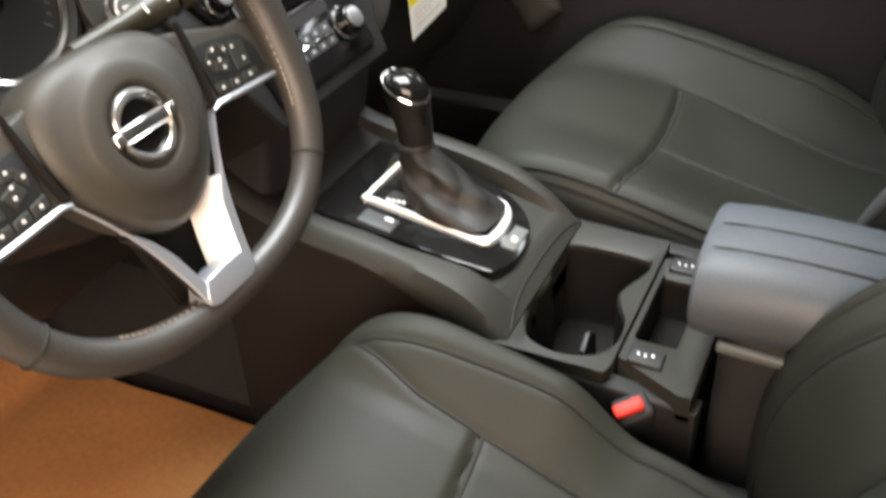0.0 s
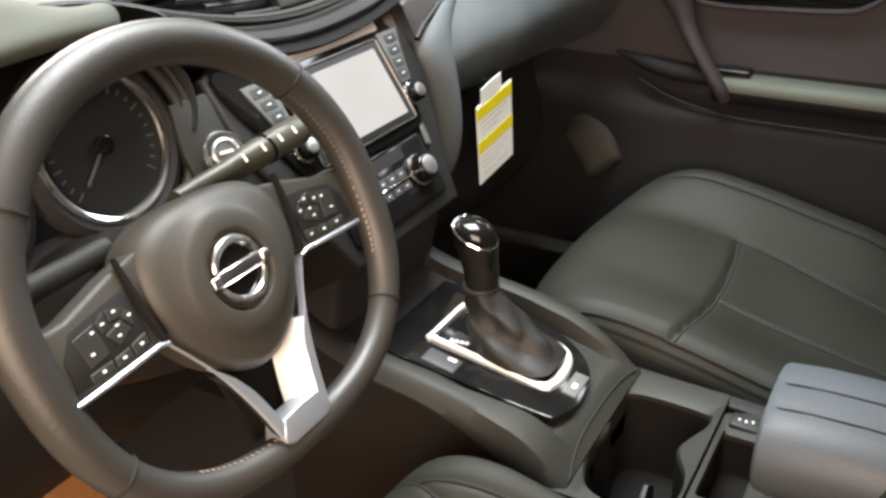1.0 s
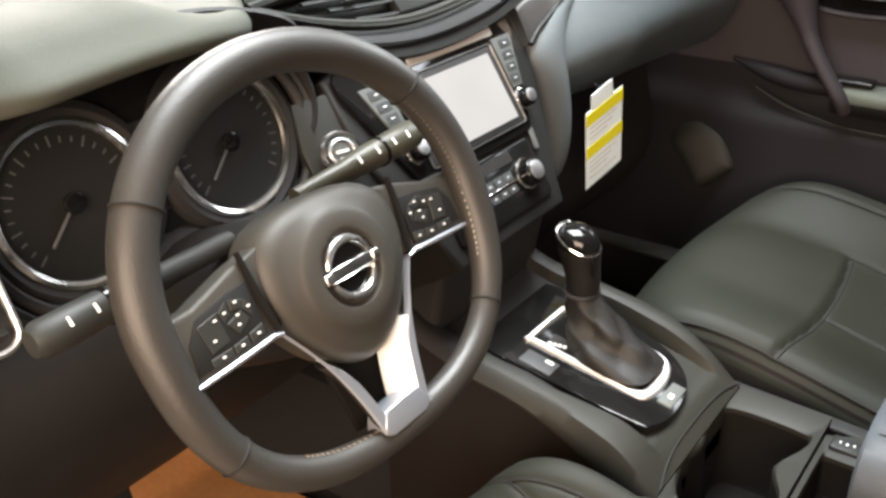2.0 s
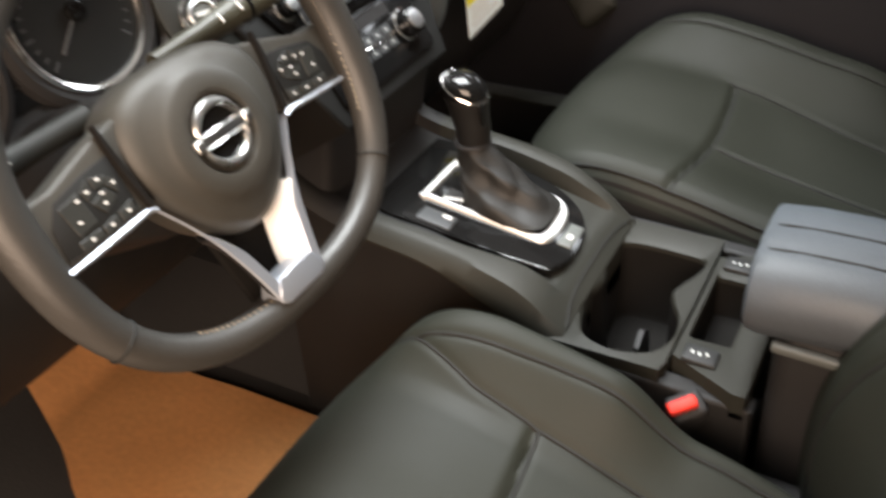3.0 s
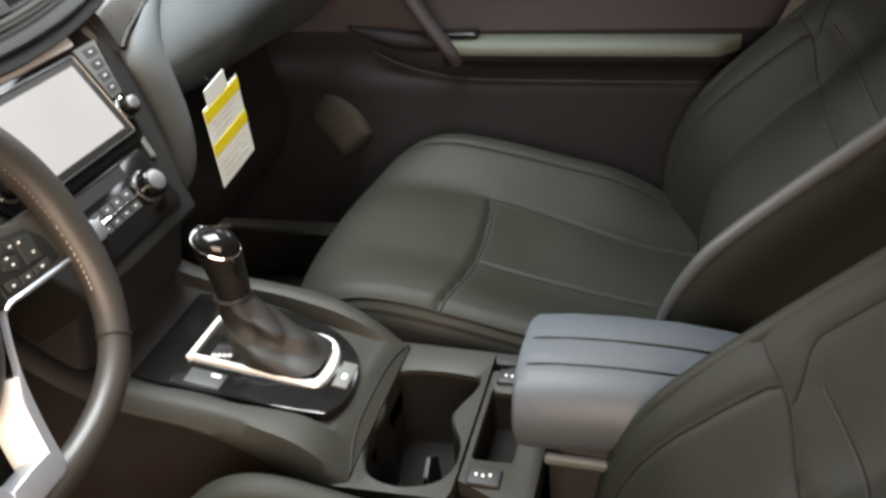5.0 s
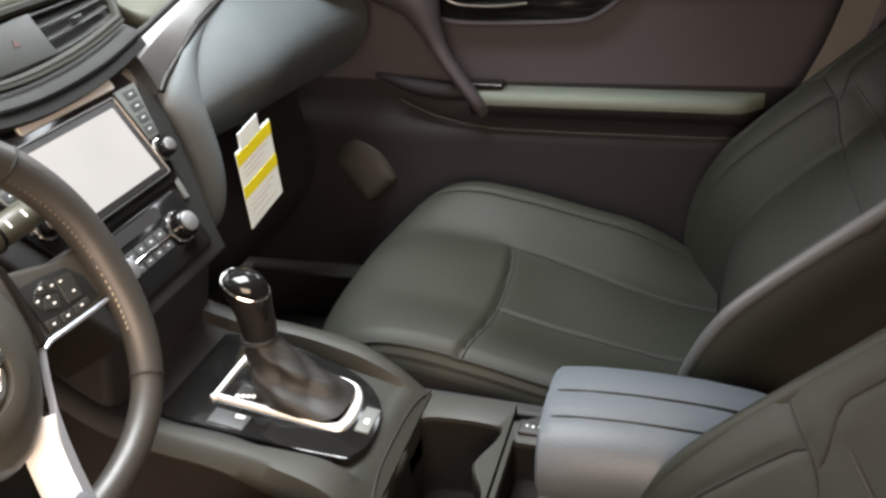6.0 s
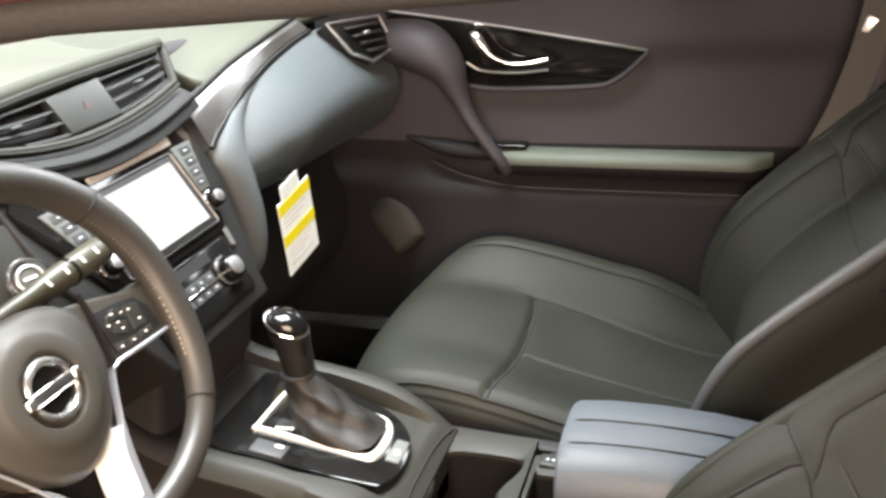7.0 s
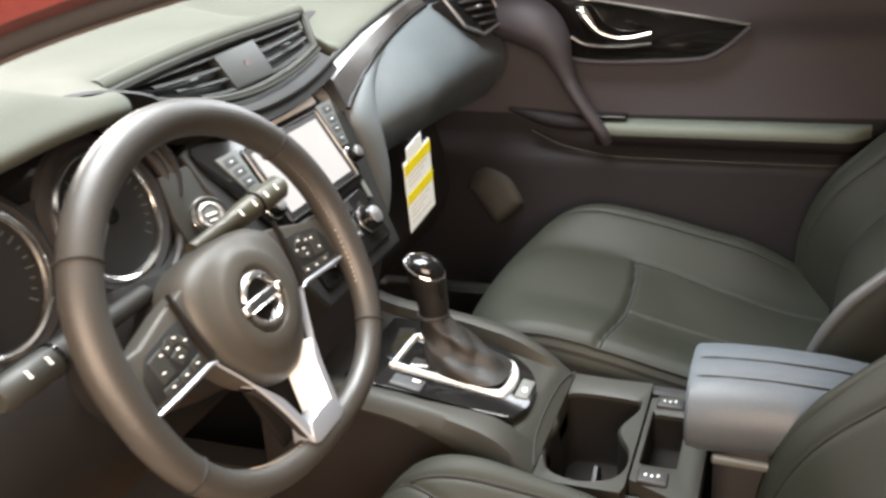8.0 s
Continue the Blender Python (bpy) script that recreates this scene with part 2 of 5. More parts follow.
def hole_plate(outer, inner, z_out, z_in):
    """A surface between an outer outline and an opening with a rolled edge."""
    rings = [[(x, y, z_out - 0.03) for x, y in outer], [(x, y, z_out) for x, y in outer]]
    rings.append([((a[0] * 0.12 + b[0] * 0.88), (a[1] * 0.12 + b[1] * 0.88), z_in) for a, b in zip(outer, inner)])
    rings.append([(x, y, z_in - 0.003) for x, y in inner])
    rings.append([(x, y, z_in - 0.010) for x, y in inner])
    return loft(rings, caps=False)


def liner(inner, z_in, depth):
    n = len(inner)
    c = (sum(p[0] for p in inner) / n, sum(p[1] for p in inner) / n)
    rings = [[(c[0] + (x - c[0]) * f, c[1] + (y - c[1]) * f, z_in - d) for x, y in inner] for f, d in ((1.0, 0.009), (0.99, 0.02), (0.95, depth - 0.006), (0.90, depth), (0.3, depth + 0.001))]
    bm = loft(rings, caps=False)
    bm.verts.ensure_lookup_table()
    bm.faces.new(bm.verts[-n:])
    return bm


def smooth_step(a, b, x):
    t = min(1, max(0, (x - a) / (b - a)))
    return t * t * (3 - 2 * t)


def bump(x, c, w):
    return math.exp(-((x - c) / w) ** 2)


# ---- setting: floor, hall, body shell ----
def setting():
    tagged(part("ground", box((30, 30, 0.1), at(0, 0, -0.47), 0), M_FLOOR, smooth=False), "polished pale hall floor under the car", "floor", kind="structure")
    for i, (s, p) in enumerate((((30, 0.2, 6), (0, 12, 2.5)), ((30, 0.2, 6), (0, -12, 2.5)), ((0.2, 24, 6), (-14, 0, 2.5)), ((0.2, 24, 6), (14, 0, 2.5)))):
        tagged(part("wall_" + ("north", "south", "west", "east")[i], box(s, at(*p), 0), M_WALL, smooth=False), "plain painted wall of the showroom hall", "wall", kind="structure")
    # carpeted cabin floor with the footwell rising to the bulkhead
    prof = [(-0.95, 0.55), (-0.86, 0.30), (-0.72, 0.12), (-0.55, 0.05), (-0.2, 0.045), (0.3, 0.045), (0.8, 0.06), (1.1, 0.2), (1.6, 0.25)]
    c = spline(prof, 40)
    rings = [[(x, y, z + 0.10 * smooth_step(0.10, 0.03, abs(y)) * smooth_step(-0.9, -0.6, x)) for x, z in c] for y in np.linspace(-0.68, 0.70, 30)]
    floor = loft(rings, closed=False)
    tagged(part("floor", floor, M_CARPET), "dark grey carpeted footwell floor of the car", "floor", kind="structure")
    # roof lining, out of view; front edge placed to limit light on the backrests
    c = spline([(0.285, 1.072), (0.5, 1.10), (0.8, 1.13), (1.4, 1.10), (1.75, 1.0)], 16)
    rings = []
    for y in np.linspace(-0.60, 0.60, 13):
        d = 0.07 * (abs(y) / 0.6) ** 3
        rings.append([(x, y, z - d) for x, z in c] + [(x, y, z + 0.03 - d) for x, z in c[::-1]])
    tagged(part("ceiling", loft(rings), M_LINER), "pale grey fabric headliner under the roof", "headliner", kind="structure")
    # rear of the cabin, closed
    tagged(part("wall_rear", box((0.08, 1.4, 1.2), at(1.72, 0, 0.55, 0, 12, 0), 0.02), M_DARK), "dark trimmed rear end of the cabin", "wall", kind="structure")
    # bulkhead
    tagged(part("wall_bulkhead", box((0.05, 1.42, 0.85), at(-0.93, 0, 0.40), 0.01), M_DARK), "dark bulkhead under the windscreen", "wall", kind="structure")


def side_rail(name, side, label):
    """Roof rail and windscreen pillar over a door opening."""
    rail = thing(name, label, "body frame", (0.4, 0.67 * side, 0.95), kind="structure")
    low = spline([(1.7, 0.90), (1.0, 0.965), (0.6, 0.953), (0.4, 0.945), (0.32, 0.940), (0.2, 0.919), (0.1, 0.8945), (0.0, 0.860), (-0.2, 0.765), (-0.5, 0.62)], 46)
    rings = []
    for p in low:
        x, z = p
        rings.append([(x, side * yy, z + zz) for yy, zz in ((0.655, 0.012), (0.665, 0.0), (0.675, 0.004), (0.672, 0.06), (0.64, 0.11), (0.56, 0.13), (0.55, 0.12), (0.62, 0.06))])
    mesh("inner_trim", loft(rings), M_PILLAR, rail)
    rings = []
    for p in low:
        x, z = p
        rings.append([(x, side * yy, z + zz) for yy, zz in ((0.678, 0.008), (0.69, 0.012), (0.694, 0.03), (0.69, 0.07), (0.65, 0.125), (0.58, 0.15), (0.57, 0.14), (0.64, 0.118), (0.675, 0.066))])
    mesh("outer_panel", loft(rings), M_PAINT, rail, "dark red painted outer panel")
    mesh("rubber_seal", tube([(p[0], side * 0.677, p[1] + 0.006) for p in low], 0.005), M_DARK, rail, "black rubber door seal")


# ---- dashboard ----
def lip(y):
    """Rear edge of the dash top at y: x and z."""
    hood = smooth_step(-0.62, -0.50, y) * (1 - smooth_step(-0.338, -0.192, y))
    right = smooth_step(0.185, 0.240, y)
    x = -0.262 + 0.135 * hood
    z = 0.782 + 0.012 * hood * bump(y, -0.38, 0.14) - 0.03 * smooth_step(-0.5, -0.66, y)
    xr = float(np.interp(y, (0.165, 0.30, 0.42, 0.52, 0.69), (-0.202, -0.208, -0.212, -0.216, -0.190)))
    zr = float(np.interp(y, (0.165, 0.30, 0.42, 0.52, 0.69), (0.716, 0.743, 0.758, 0.769, 0.769)))
    x, z = x + (xr - x) * right, z + (zr - z) * right
    return x, z


def pad_edge(y):
    """Upper edge of the passenger pad at y: x and z."""
    return (float(np.interp(y, (0.16, 0.285, 0.47, 0.68), (-0.167, -0.176, -0.190, -0.185))),
            float(np.interp(y, (0.16, 0.178, 0.285, 0.37, 0.47, 0.53, 0.68), (0.655, 0.669, 0.709, 0.726, 0.738, 0.745, 0.745))))


def dashboard():
    d = thing("dashboard", "dark grey moulded car dashboard with gloss black centre stack", "dashboard", (-0.3, 0, 0.05))
    rings = []
    for y in np.linspace(-0.69, 0.69, 90):
        x, z = lip(y)
        crown = 0.012 * (1 - (y / 0.7) ** 2)
        rise = 0.012 * smooth_step(-0.68, -0.56, y) * (1 - smooth_step(-0.38, -0.33, y)) - 0.011 * bump(y, -0.290, 0.050)
        c = spline([(-0.92, 0.79 + crown), (-0.75, 0.803 + crown), (-0.5, 0.80 + crown + 0.3 * rise), (x - 0.10, z + 0.008 + rise), (x - 0.02, z + 0.004), (x, z - 0.004), (x - 0.004, z - 0.016), (x - 0.03, z - 0.022)], 26)
        rings.append([(p[0], y, p[1]) for p in c] + [(-0.92, y, 0.76)])
    mesh("top_panel", loft(rings), M_DASHTOP, d, "soft-touch dash top")

    # passenger pad: a padded bulge that turns under to the glovebox
    prof = [(-0.235, 0.752), (-0.205, 0.730), (-0.172, 0.698), (-0.150, 0.668), (-0.142, 0.640), (-0.147, 0.612), (-0.164, 0.580), (-0.195, 0.550), (-0.25, 0.528), (-0.33, 0.518)]
    c = spline(prof, 34)
    rings = []
    for s in np.linspace(0, 1, 60):
        r = []
        for x, z in c:
            y0 = 0.218 + max(0, 0.70 - z) * 0.10
            y1 = 0.675
            y = y0 + (y1 - y0) * s
            edge = max(0, 1 - s / 0.30)
            f = smooth_step(0.50, 0.752, z)
            xe, ze = pad_edge(y)
            far = 0.05 * ((y - 0.17) / 0.5) ** 2
            r.append((x + far * (1 - f) + f * (xe + 0.235) - (0.060 - 0.022 * f) * edge ** 1.6, y, z - f * (0.752 - ze)))
        rings.append(r)
    bm = loft(rings, closed=False)
    bmesh.ops.solidify(bm, geom=bm.faces[:], thickness=0.012)
    mesh("passenger_pad", bm, M_PAD, d, "grey leatherette dash pad")
    # rolled edge of the pad: it follows the trim strip, turns and runs down beside the stack
    left = spline([(-0.190, 0.330, 0.722), (-0.184, 0.275, 0.712), (-0.178, 0.222, 0.697), (-0.172, 0.188, 0.677), (-0.165, 0.163, 0.648), (-0.158, 0.172, 0.612), (-0.157, 0.190, 0.560), (-0.163, 0.206, 0.505), (-0.178, 0.219, 0.455), (-0.22, 0.224, 0.405)], 60)
    right = spline([(-0.178, 0.345, 0.712), (-0.172, 0.302, 0.700), (-0.164, 0.262, 0.684), (-0.156, 0.238, 0.664), (-0.149, 0.226, 0.640), (-0.143, 0.226, 0.602), (-0.144, 0.238, 0.550), (-0.152, 0.248, 0.497), (-0.168, 0.248, 0.452), (-0.21, 0.242, 0.405)], 60)
    rings = []
    for a, b in zip(left, right):
        w = b - a
        n = np.array((0.93, -0.25, 0.27))
        rings.append([a - 0.045 * n, a - 0.010 * n, a + 0.03 * w - 0.003 * n, a + 0.14 * w + 0.0015 * n, a + 0.35 * w + 0.0045 * n, a + 0.62 * w + 0.0045 * n, a + 0.86 * w + 0.001 * n, b - 0.004 * n, b - 0.045 * n])
    mesh("pad_edge_roll", loft(rings), M_PAD, d, "rolled grey edge of the dash pad")
    # silver strip along the pad's upper edge
    rings = []
    for s in np.linspace(0, 1, 30):
        y = 0.160 + 0.372 * s
        x, z = float(np.interp(y, (0.16, 0.30, 0.532), (-0.198, -0.204, -0.212))), float(np.interp(y, (0.16, 0.30, 0.42, 0.532), (0.711, 0.738, 0.753, 0.765)))
        xe, ze = pad_edge(y)
        xe, ze = xe - 0.004, ze + 0.004
        rings.append([(x - 0.012, y, z + 0.002), (x, y, z + 0.002), (x + 0.3 * (xe - x) + 0.005, y, z + 0.3 * (ze - z) + 0.003), (xe + 0.004, y, ze + 0.003), (xe - 0.002, y, ze - 0.003), (x - 0.03, y, ze - 0.02)])
    mesh("trim_strip", loft(rings), M_TRIM, d, "satin silver trim strip", smooth=False)
    for name, run in (("pad_gap", [(pad_edge(y)[0] + 0.0005, y, pad_edge(y)[1] + 0.0015) for y in np.linspace(0.163, 0.535, 40)]),
                      ("trim_gap", [(float(np.interp(y, (0.16, 0.30, 0.532), (-0.199, -0.205, -0.213))), y, float(np.interp(y, (0.16, 0.30, 0.42, 0.532), (0.7145, 0.7415, 0.7565, 0.7685)))) for y in np.linspace(0.158, 0.535, 40)])):
        mesh(name, tube(run, 0.0042, 8), M_GROOVE, d, "black gap beside the trim strip")
    # glovebox
    rings = []
    for y in np.linspace(0.17, 0.66, 12):
        c = spline([(-0.262, 0.535), (-0.240, 0.50), (-0.222, 0.43), (-0.22, 0.36), (-0.26, 0.28), (-0.34, 0.24), (-0.6, 0.23)], 14)
        rings.append([(p[0], y, p[1]) for p in c] + [(-0.6, y, 0.52)])
    mesh("glovebox", loft(rings), M_DARK, d, "black glovebox lid")
    # far end vent
    m = basis((-0.118, 0.590, 0.722), (0.35, 0.93, -0.03), (-0.40, 0.1, 0.90))
    outer = [(-0.064, 0.036), (0.060, 0.034), (0.066, -0.024), (0.0, -0.040), (-0.040, -0.020)]
    vent = mesh("side_vent", plate(outer, 0.03, m, 0.002), M_DARK, d, "black side air vent")
    inner = [(x * 0.85 + 0.004, y * 0.8) for x, y in outer]
    mesh("vent_recess", plate(inner, 0.004, m @ at(0, 0, 0.0015), 0), M_BLACK, vent)
    for k in range(4):
        w = 0.078 - 0.010 * k
        mesh("vent_slat", box((w, 0.004, 0.012), m @ at(0.008 + 0.004 * k, 0.022 - 0.0145 * k, 0.004, 25, 0, 0), 0.001, 1), M_DARK, vent)
    mesh("vent_tab", box((0.014, 0.006, 0.010), m @ at(0.005, 0.008, 0.010), 0.002), M_SILVER, vent, "silver vent tab")
    mesh("vent_bezel", tube([m @ Vector((x, y, 0.001)) for x, y in outer], 0.003, 8, loop=True), M_SILVER, vent, "silver bezel")

    # centre vent, a lens shape between the dash top and the stack
    u = Vector((-math.sin(radians(35)), 0, math.cos(radians(35))))
    m = basis((-0.222, 0.0, 0.741), (0, 1, 0), u)

    def vent_top(y):
        return 0.049 - 0.013 * ((y - 0.06) / 0.28) ** 2 if y < 0.06 else 0.049

    def vent_low(y):
        return -0.022 + (0.055 * (y / 0.222) ** 2 if y < 0 else 0.021 * (y / 0.185) ** 2)
    outer = [(float(y), vent_low(y)) for y in np.linspace(-0.222, 0.186, 24)] + [(float(y), vent_top(y)) for y in np.linspace(0.214, -0.222, 24)]
    cv = mesh("centre_vent", plate(outer, 0.02, m @ at(0, 0, -0.012), 0), M_GROOVE, d, "wide black centre air vent")
    mesh("vent_frame", tube([m @ Vector((x, y, 0.0)) for x, y in outer], 0.0065, 8, loop=True), M_CONSOLE, cv, "dark grey vent frame")
    for k in range(4):
        pts = []
        for y in np.linspace(-0.185 + 0.03 * (3 - k), 0.186, 16):
            f = (k + 0.7) / 4.4
            pts.append(m @ Vector((y, vent_low(y) * (1 - f) + vent_top(y) * f, -0.003)))
        mesh("vent_slat", tube(pts, 0.0040, 6, flat=0.55), M_GROOVE, cv)
    sq = [(-0.030, -0.012), (0.062, -0.012), (0.066, 0.040), (-0.030, 0.036)]
    hz = mesh("hazard_panel", plate(sq, 0.012, m @ at(0, 0, 0.002), 0.002), M_POD, cv, "grey square with the hazard switch")
    tri = [(0.018 + 0.0055 * math.cos(a), 0.013 + 0.0055 * math.sin(a)) for a in (radians(90), radians(210), radians(330))]
    mesh("hazard_mark", plate(tri, 0.001, m @ at(0, 0, 0.0032), 0), M_HAZARD, cv, "dark red triangle mark", smooth=False)
    for y in (-0.095, 0.122):
        mesh("vent_tab", box((0.016, 0.004, 0.008), m @ at(y, 0.016, 0.003), 0.0015), M_PANEL, cv, "grey vent tab")
    # dash lip over the vent, and the band beneath it
    mesh("vent_hood", tube([m @ Vector((y, vent_top(y) + 0.010, -0.004)) for y in np.linspace(-0.226, 0.216, 24)], 0.011, 10), M_DASHTOP, d, "soft lip over the vent")
    rings = []
    for y in np.linspace(-0.215, 0.185, 24):
        a, b = vent_low(y) - 0.004, vent_low(y) - 0.044
        rings.append([m @ Vector((y, a, 0.0)), m @ Vector((y, (a + b) / 2, 0.012)), m @ Vector((y, b, 0.010)), m @ Vector((y, b, -0.02)), m @ Vector((y, a, -0.02))])
    mesh("lower_band", loft(rings), M_GROOVE, d, "black band under the vent")
    for f, mm in ((-0.006, M_CONSOLE), (-0.030, M_BLACK)):
        mesh("band_line", tube([m @ Vector((y, vent_low(y) + f, 0.010 if f > -0.02 else 0.014)) for y in np.linspace(-0.2, 0.18, 20)], 0.0022, 6), mm, d)

    # backing behind the stack and the instruments
    mesh("fascia_core", box((0.10, 1.34, 0.36), at(-0.355, 0, 0.585), 0.02), M_DARK, d)
    stack(d)
    instruments(d)
    # lower driver panel under the column
    rings = []
    for y in np.linspace(-0.69, -0.17, 20):
        k = 0.02 * bump(y, -0.365, 0.12)
        c = spline([(-0.235, 0.64), (-0.185, 0.60), (-0.155 + k, 0.54), (-0.165 + k, 0.46), (-0.21, 0.38), (-0.30, 0.33), (-0.42, 0.32)], 18)
        rings.append([(p[0], y, p[1]) for p in c] + [(-0.42, y, 0.62)])
    mesh("knee_panel", loft(rings), M_SHADED, d, "knee panel, darkened for the footwell's shade")
    # outer driver vent
    m2 = basis((-0.165, -0.60, 0.64), (0.15, 1, 0), (-0.35, 0, 0.93))
    lv = mesh("side_vent", plate(round_rect(-0.05, -0.035, 0.05, 0.035, 0.015), 0.03, m2), M_DARK, d, "black side air vent")
    for k in range(4):
        mesh("vent_slat", box((0.084, 0.004, 0.01), m2 @ at(0, -0.021 + 0.014 * k, 0.003, 25, 0, 0), 0.001, 1), M_CONSOLE, lv)
    mesh("vent_bezel", tube([m2 @ Vector((x, y, 0.001)) for x, y in round_rect(-0.05, -0.035, 0.05, 0.035, 0.015)], 0.003, 8, loop=True), M_SILVER, lv, "silver bezel")
    # far trims that shut the gap to the doors
    for s in (-1, 1):
        mesh("end_cap", box((0.62, 0.025, 0.36), at(-0.56, 0.685 * s, 0.60), 0.01), M_DARK, d)


def stack(d):
    b = radians(32)
    m = basis((-0.137, 0.0, 0.595), (0, 1, 0), (-math.sin(b), 0, math.cos(b)))
    # panel with narrowing foot
    out = [(-0.150, 0.128), (0.160, 0.128), (0.166, 0.10), (0.163, 0.06), (0.147, 0.008), (0.130, -0.035), (0.104, -0.090), (0.094, -0.122), (-0.120, -0.122), (-0.14, -0.06), (-0.174, 0.03), (-0.178, 0.118)]
    mesh("stack_panel", plate(out, 0.10, m, 0.005, 3), M_GROOVE, d, "black centre stack panel")
    # head unit
    unit = mesh("head_unit", plate([(-0.170, 0.112), (-0.169, 0.096), (-0.120, -0.020), (-0.114, -0.024), (0.088, -0.024), (0.094, -0.020), (0.143, 0.096), (0.144, 0.112), (0.138, 0.118), (-0.164, 0.118)], 0.012, m @ at(0, 0, 0.006), 0.002), M_BLACK, d, "gloss black touchscreen head unit")
    mesh("screen_frame", plate(round_rect(-0.095, -0.010, 0.083, 0.088, 0.004), 0.004, m @ at(0, 0, 0.009), 0.001), M_DARK, unit)
    mesh("screen", plate(round_rect(-0.087, -0.003, 0.0725, 0.0800, 0.002), 0.003, m @ at(0, 0, 0.0105), 0), M_SCREEN, unit, "lit white screen", smooth=False)
    mesh("disc_slot", plate(round_rect(-0.058, 0.098, 0.100, 0.110, 0.003), 0.004, m @ at(0, 0, 0.009), 0.001), M_LITSILVER, unit, "silver disc slot flap")
    mesh("screen_bezel", band(round_rect(-0.098, -0.013, 0.086, 0.091, 0.005), lambda x: 0.0022, 0.0015, m @ at(0, 0, 0.0085)), M_TRIM, unit, "thin silver screen bezel")
    for side in (-1, 1):
        col = [(0.092, 0.094), (0.134, 0.094), (0.112, 0.030), (0.092, 0.030)]
        mesh("button_column", plate([(-0.006 + (x + 0.006) * side, y) for x, y in col], 0.004, m @ at(0, 0, 0.0085), 0.001), M_KEY, unit, "grey button column")
        for k in range(4):
            yc = -0.006 + (0.109 + 0.0035 * k) * side
            mesh("button", box((0.016 + 0.002 * k, 0.0105, 0.003), m @ at(yc, 0.0405 + 0.0145 * k, 0.0078), 0.0005, 1), M_PANEL, unit)
            mesh("button_mark", box((0.0060, 0.0013, 0.001), m @ at(yc, 0.0405 + 0.0145 * k, 0.0092), 0, 1), M_GREY, unit, smooth=False)
        knob(m @ at(-0.006 + 0.105 * side, 0.0135, 0.006), 0.0112, 0.015, unit, "volume_knob")
    # climate panel
    cl = mesh("climate_panel", plate(round_rect(-0.108, -0.104, 0.076, -0.028, 0.008), 0.010, m @ at(0, 0, 0.005), 0.002), M_BLACK, d, "gloss black climate control panel")
    for yc in (-0.075, 0.041):
        knob(m @ at(yc, -0.067, 0.005), 0.0160, 0.018, cl, "climate_knob")
    mesh("display_strip", plate(round_rect(-0.060, -0.046, 0.030, -0.032, 0.002), 0.003, m @ at(0, 0, 0.0062), 0), M_DARK, cl)
    mesh("chrome_bar", box((0.078, 0.0022, 0.004), m @ at(-0.0175, -0.0670, 0.006), 0.0006, 1), M_CHROME, cl, "thin chrome bar")
    for k in range(4):
        for u in (-0.0595, -0.0745):
            mesh("button", box((0.0165, 0.0105, 0.004), m @ at(-0.045 + 0.0182 * k, u, 0.0038), 0.0005, 1), M_PANEL, cl)
            mesh("button_mark", box((0.004, 0.0014, 0.0006), m @ at(-0.045 + 0.0182 * k, u, 0.0058), 0, 1), M_MARK, cl, smooth=False)
    mesh("side_key", box((0.008, 0.026, 0.004), m @ at(0.089, -0.035, 0.003, 0, 0, -12), 0.001, 1), M_KEY, d, "slim grey key")
    # recessed dark foot below the climate panel
    mesh("stack_foot", box((0.10, 0.22, 0.16), at(-0.165, 0, 0.435, 0, 12, 0), 0.012), M_DARK, d, "dark recess above the console")
    # slab left of the stack with the start switch
    m2 = basis((-0.176, -0.202, 0.628), (0.36, 1, 0.0), (-0.42, 0.12, 0.90))
    mesh("switch_panel", plate([(-0.014, -0.070), (0.046, -0.070), (0.046, 0.030), (0.026, 0.062), (-0.020, 0.058), (-0.024, 0.010)], 0.03, m2, 0.004), M_POD, d, "grey switch panel beside the stack")
    st = mesh("start_button", disc(0.0150, 0.008, m2 @ at(0.014, 0.0, 0.0)), M_KEY, d, "round engine start button")
    mesh("start_ring", ring(0.0195, 0.0030, m2 @ at(0.014, 0.0, 0.005), squash=0.7), M_CHROME, st, "chrome ring")
    mesh("start_inner_ring", ring(0.0130, 0.0018, m2 @ at(0.014, 0.0, 0.008)), M_SILVER, st, "inner silver ring")
    mesh("start_mark", box((0.014, 0.003, 0.001), m2 @ at(0.014, 0.001, 0.0086), 0, 1), M_MARK, st, smooth=False)
    mesh("start_mark", box((0.009, 0.002, 0.001), m2 @ at(0.014, -0.006, 0.0086), 0, 1), M_MARK, st, smooth=False)


def knob(m, r, h, parent, name):
    k = mesh(name, disc(r, h, m, 28, 0.003, r * 0.9), M_BLACK, parent, "ribbed black knob with chrome cap")
    mesh("knob_ring", ring(r * 1.08, 0.0022, m @ at(0, 0, 0.003)), M_CHROME, k, "chrome ring")
    mesh("knob_cap", disc(r * 0.72, 0.003, m @ at(0, 0, h), 24, 0.001), M_SILVER, k, "silver knob cap")
    for j in range(16):
        a = j * math.pi / 8
        mesh("knob_rib", box((0.0016, 0.0022, h * 0.8), m @ at(r * 0.965 * math.cos(a), r * 0.965 * math.sin(a), h * 0.5, 0, 0, math.degrees(a)), 0), M_BLACK, k, smooth=False)


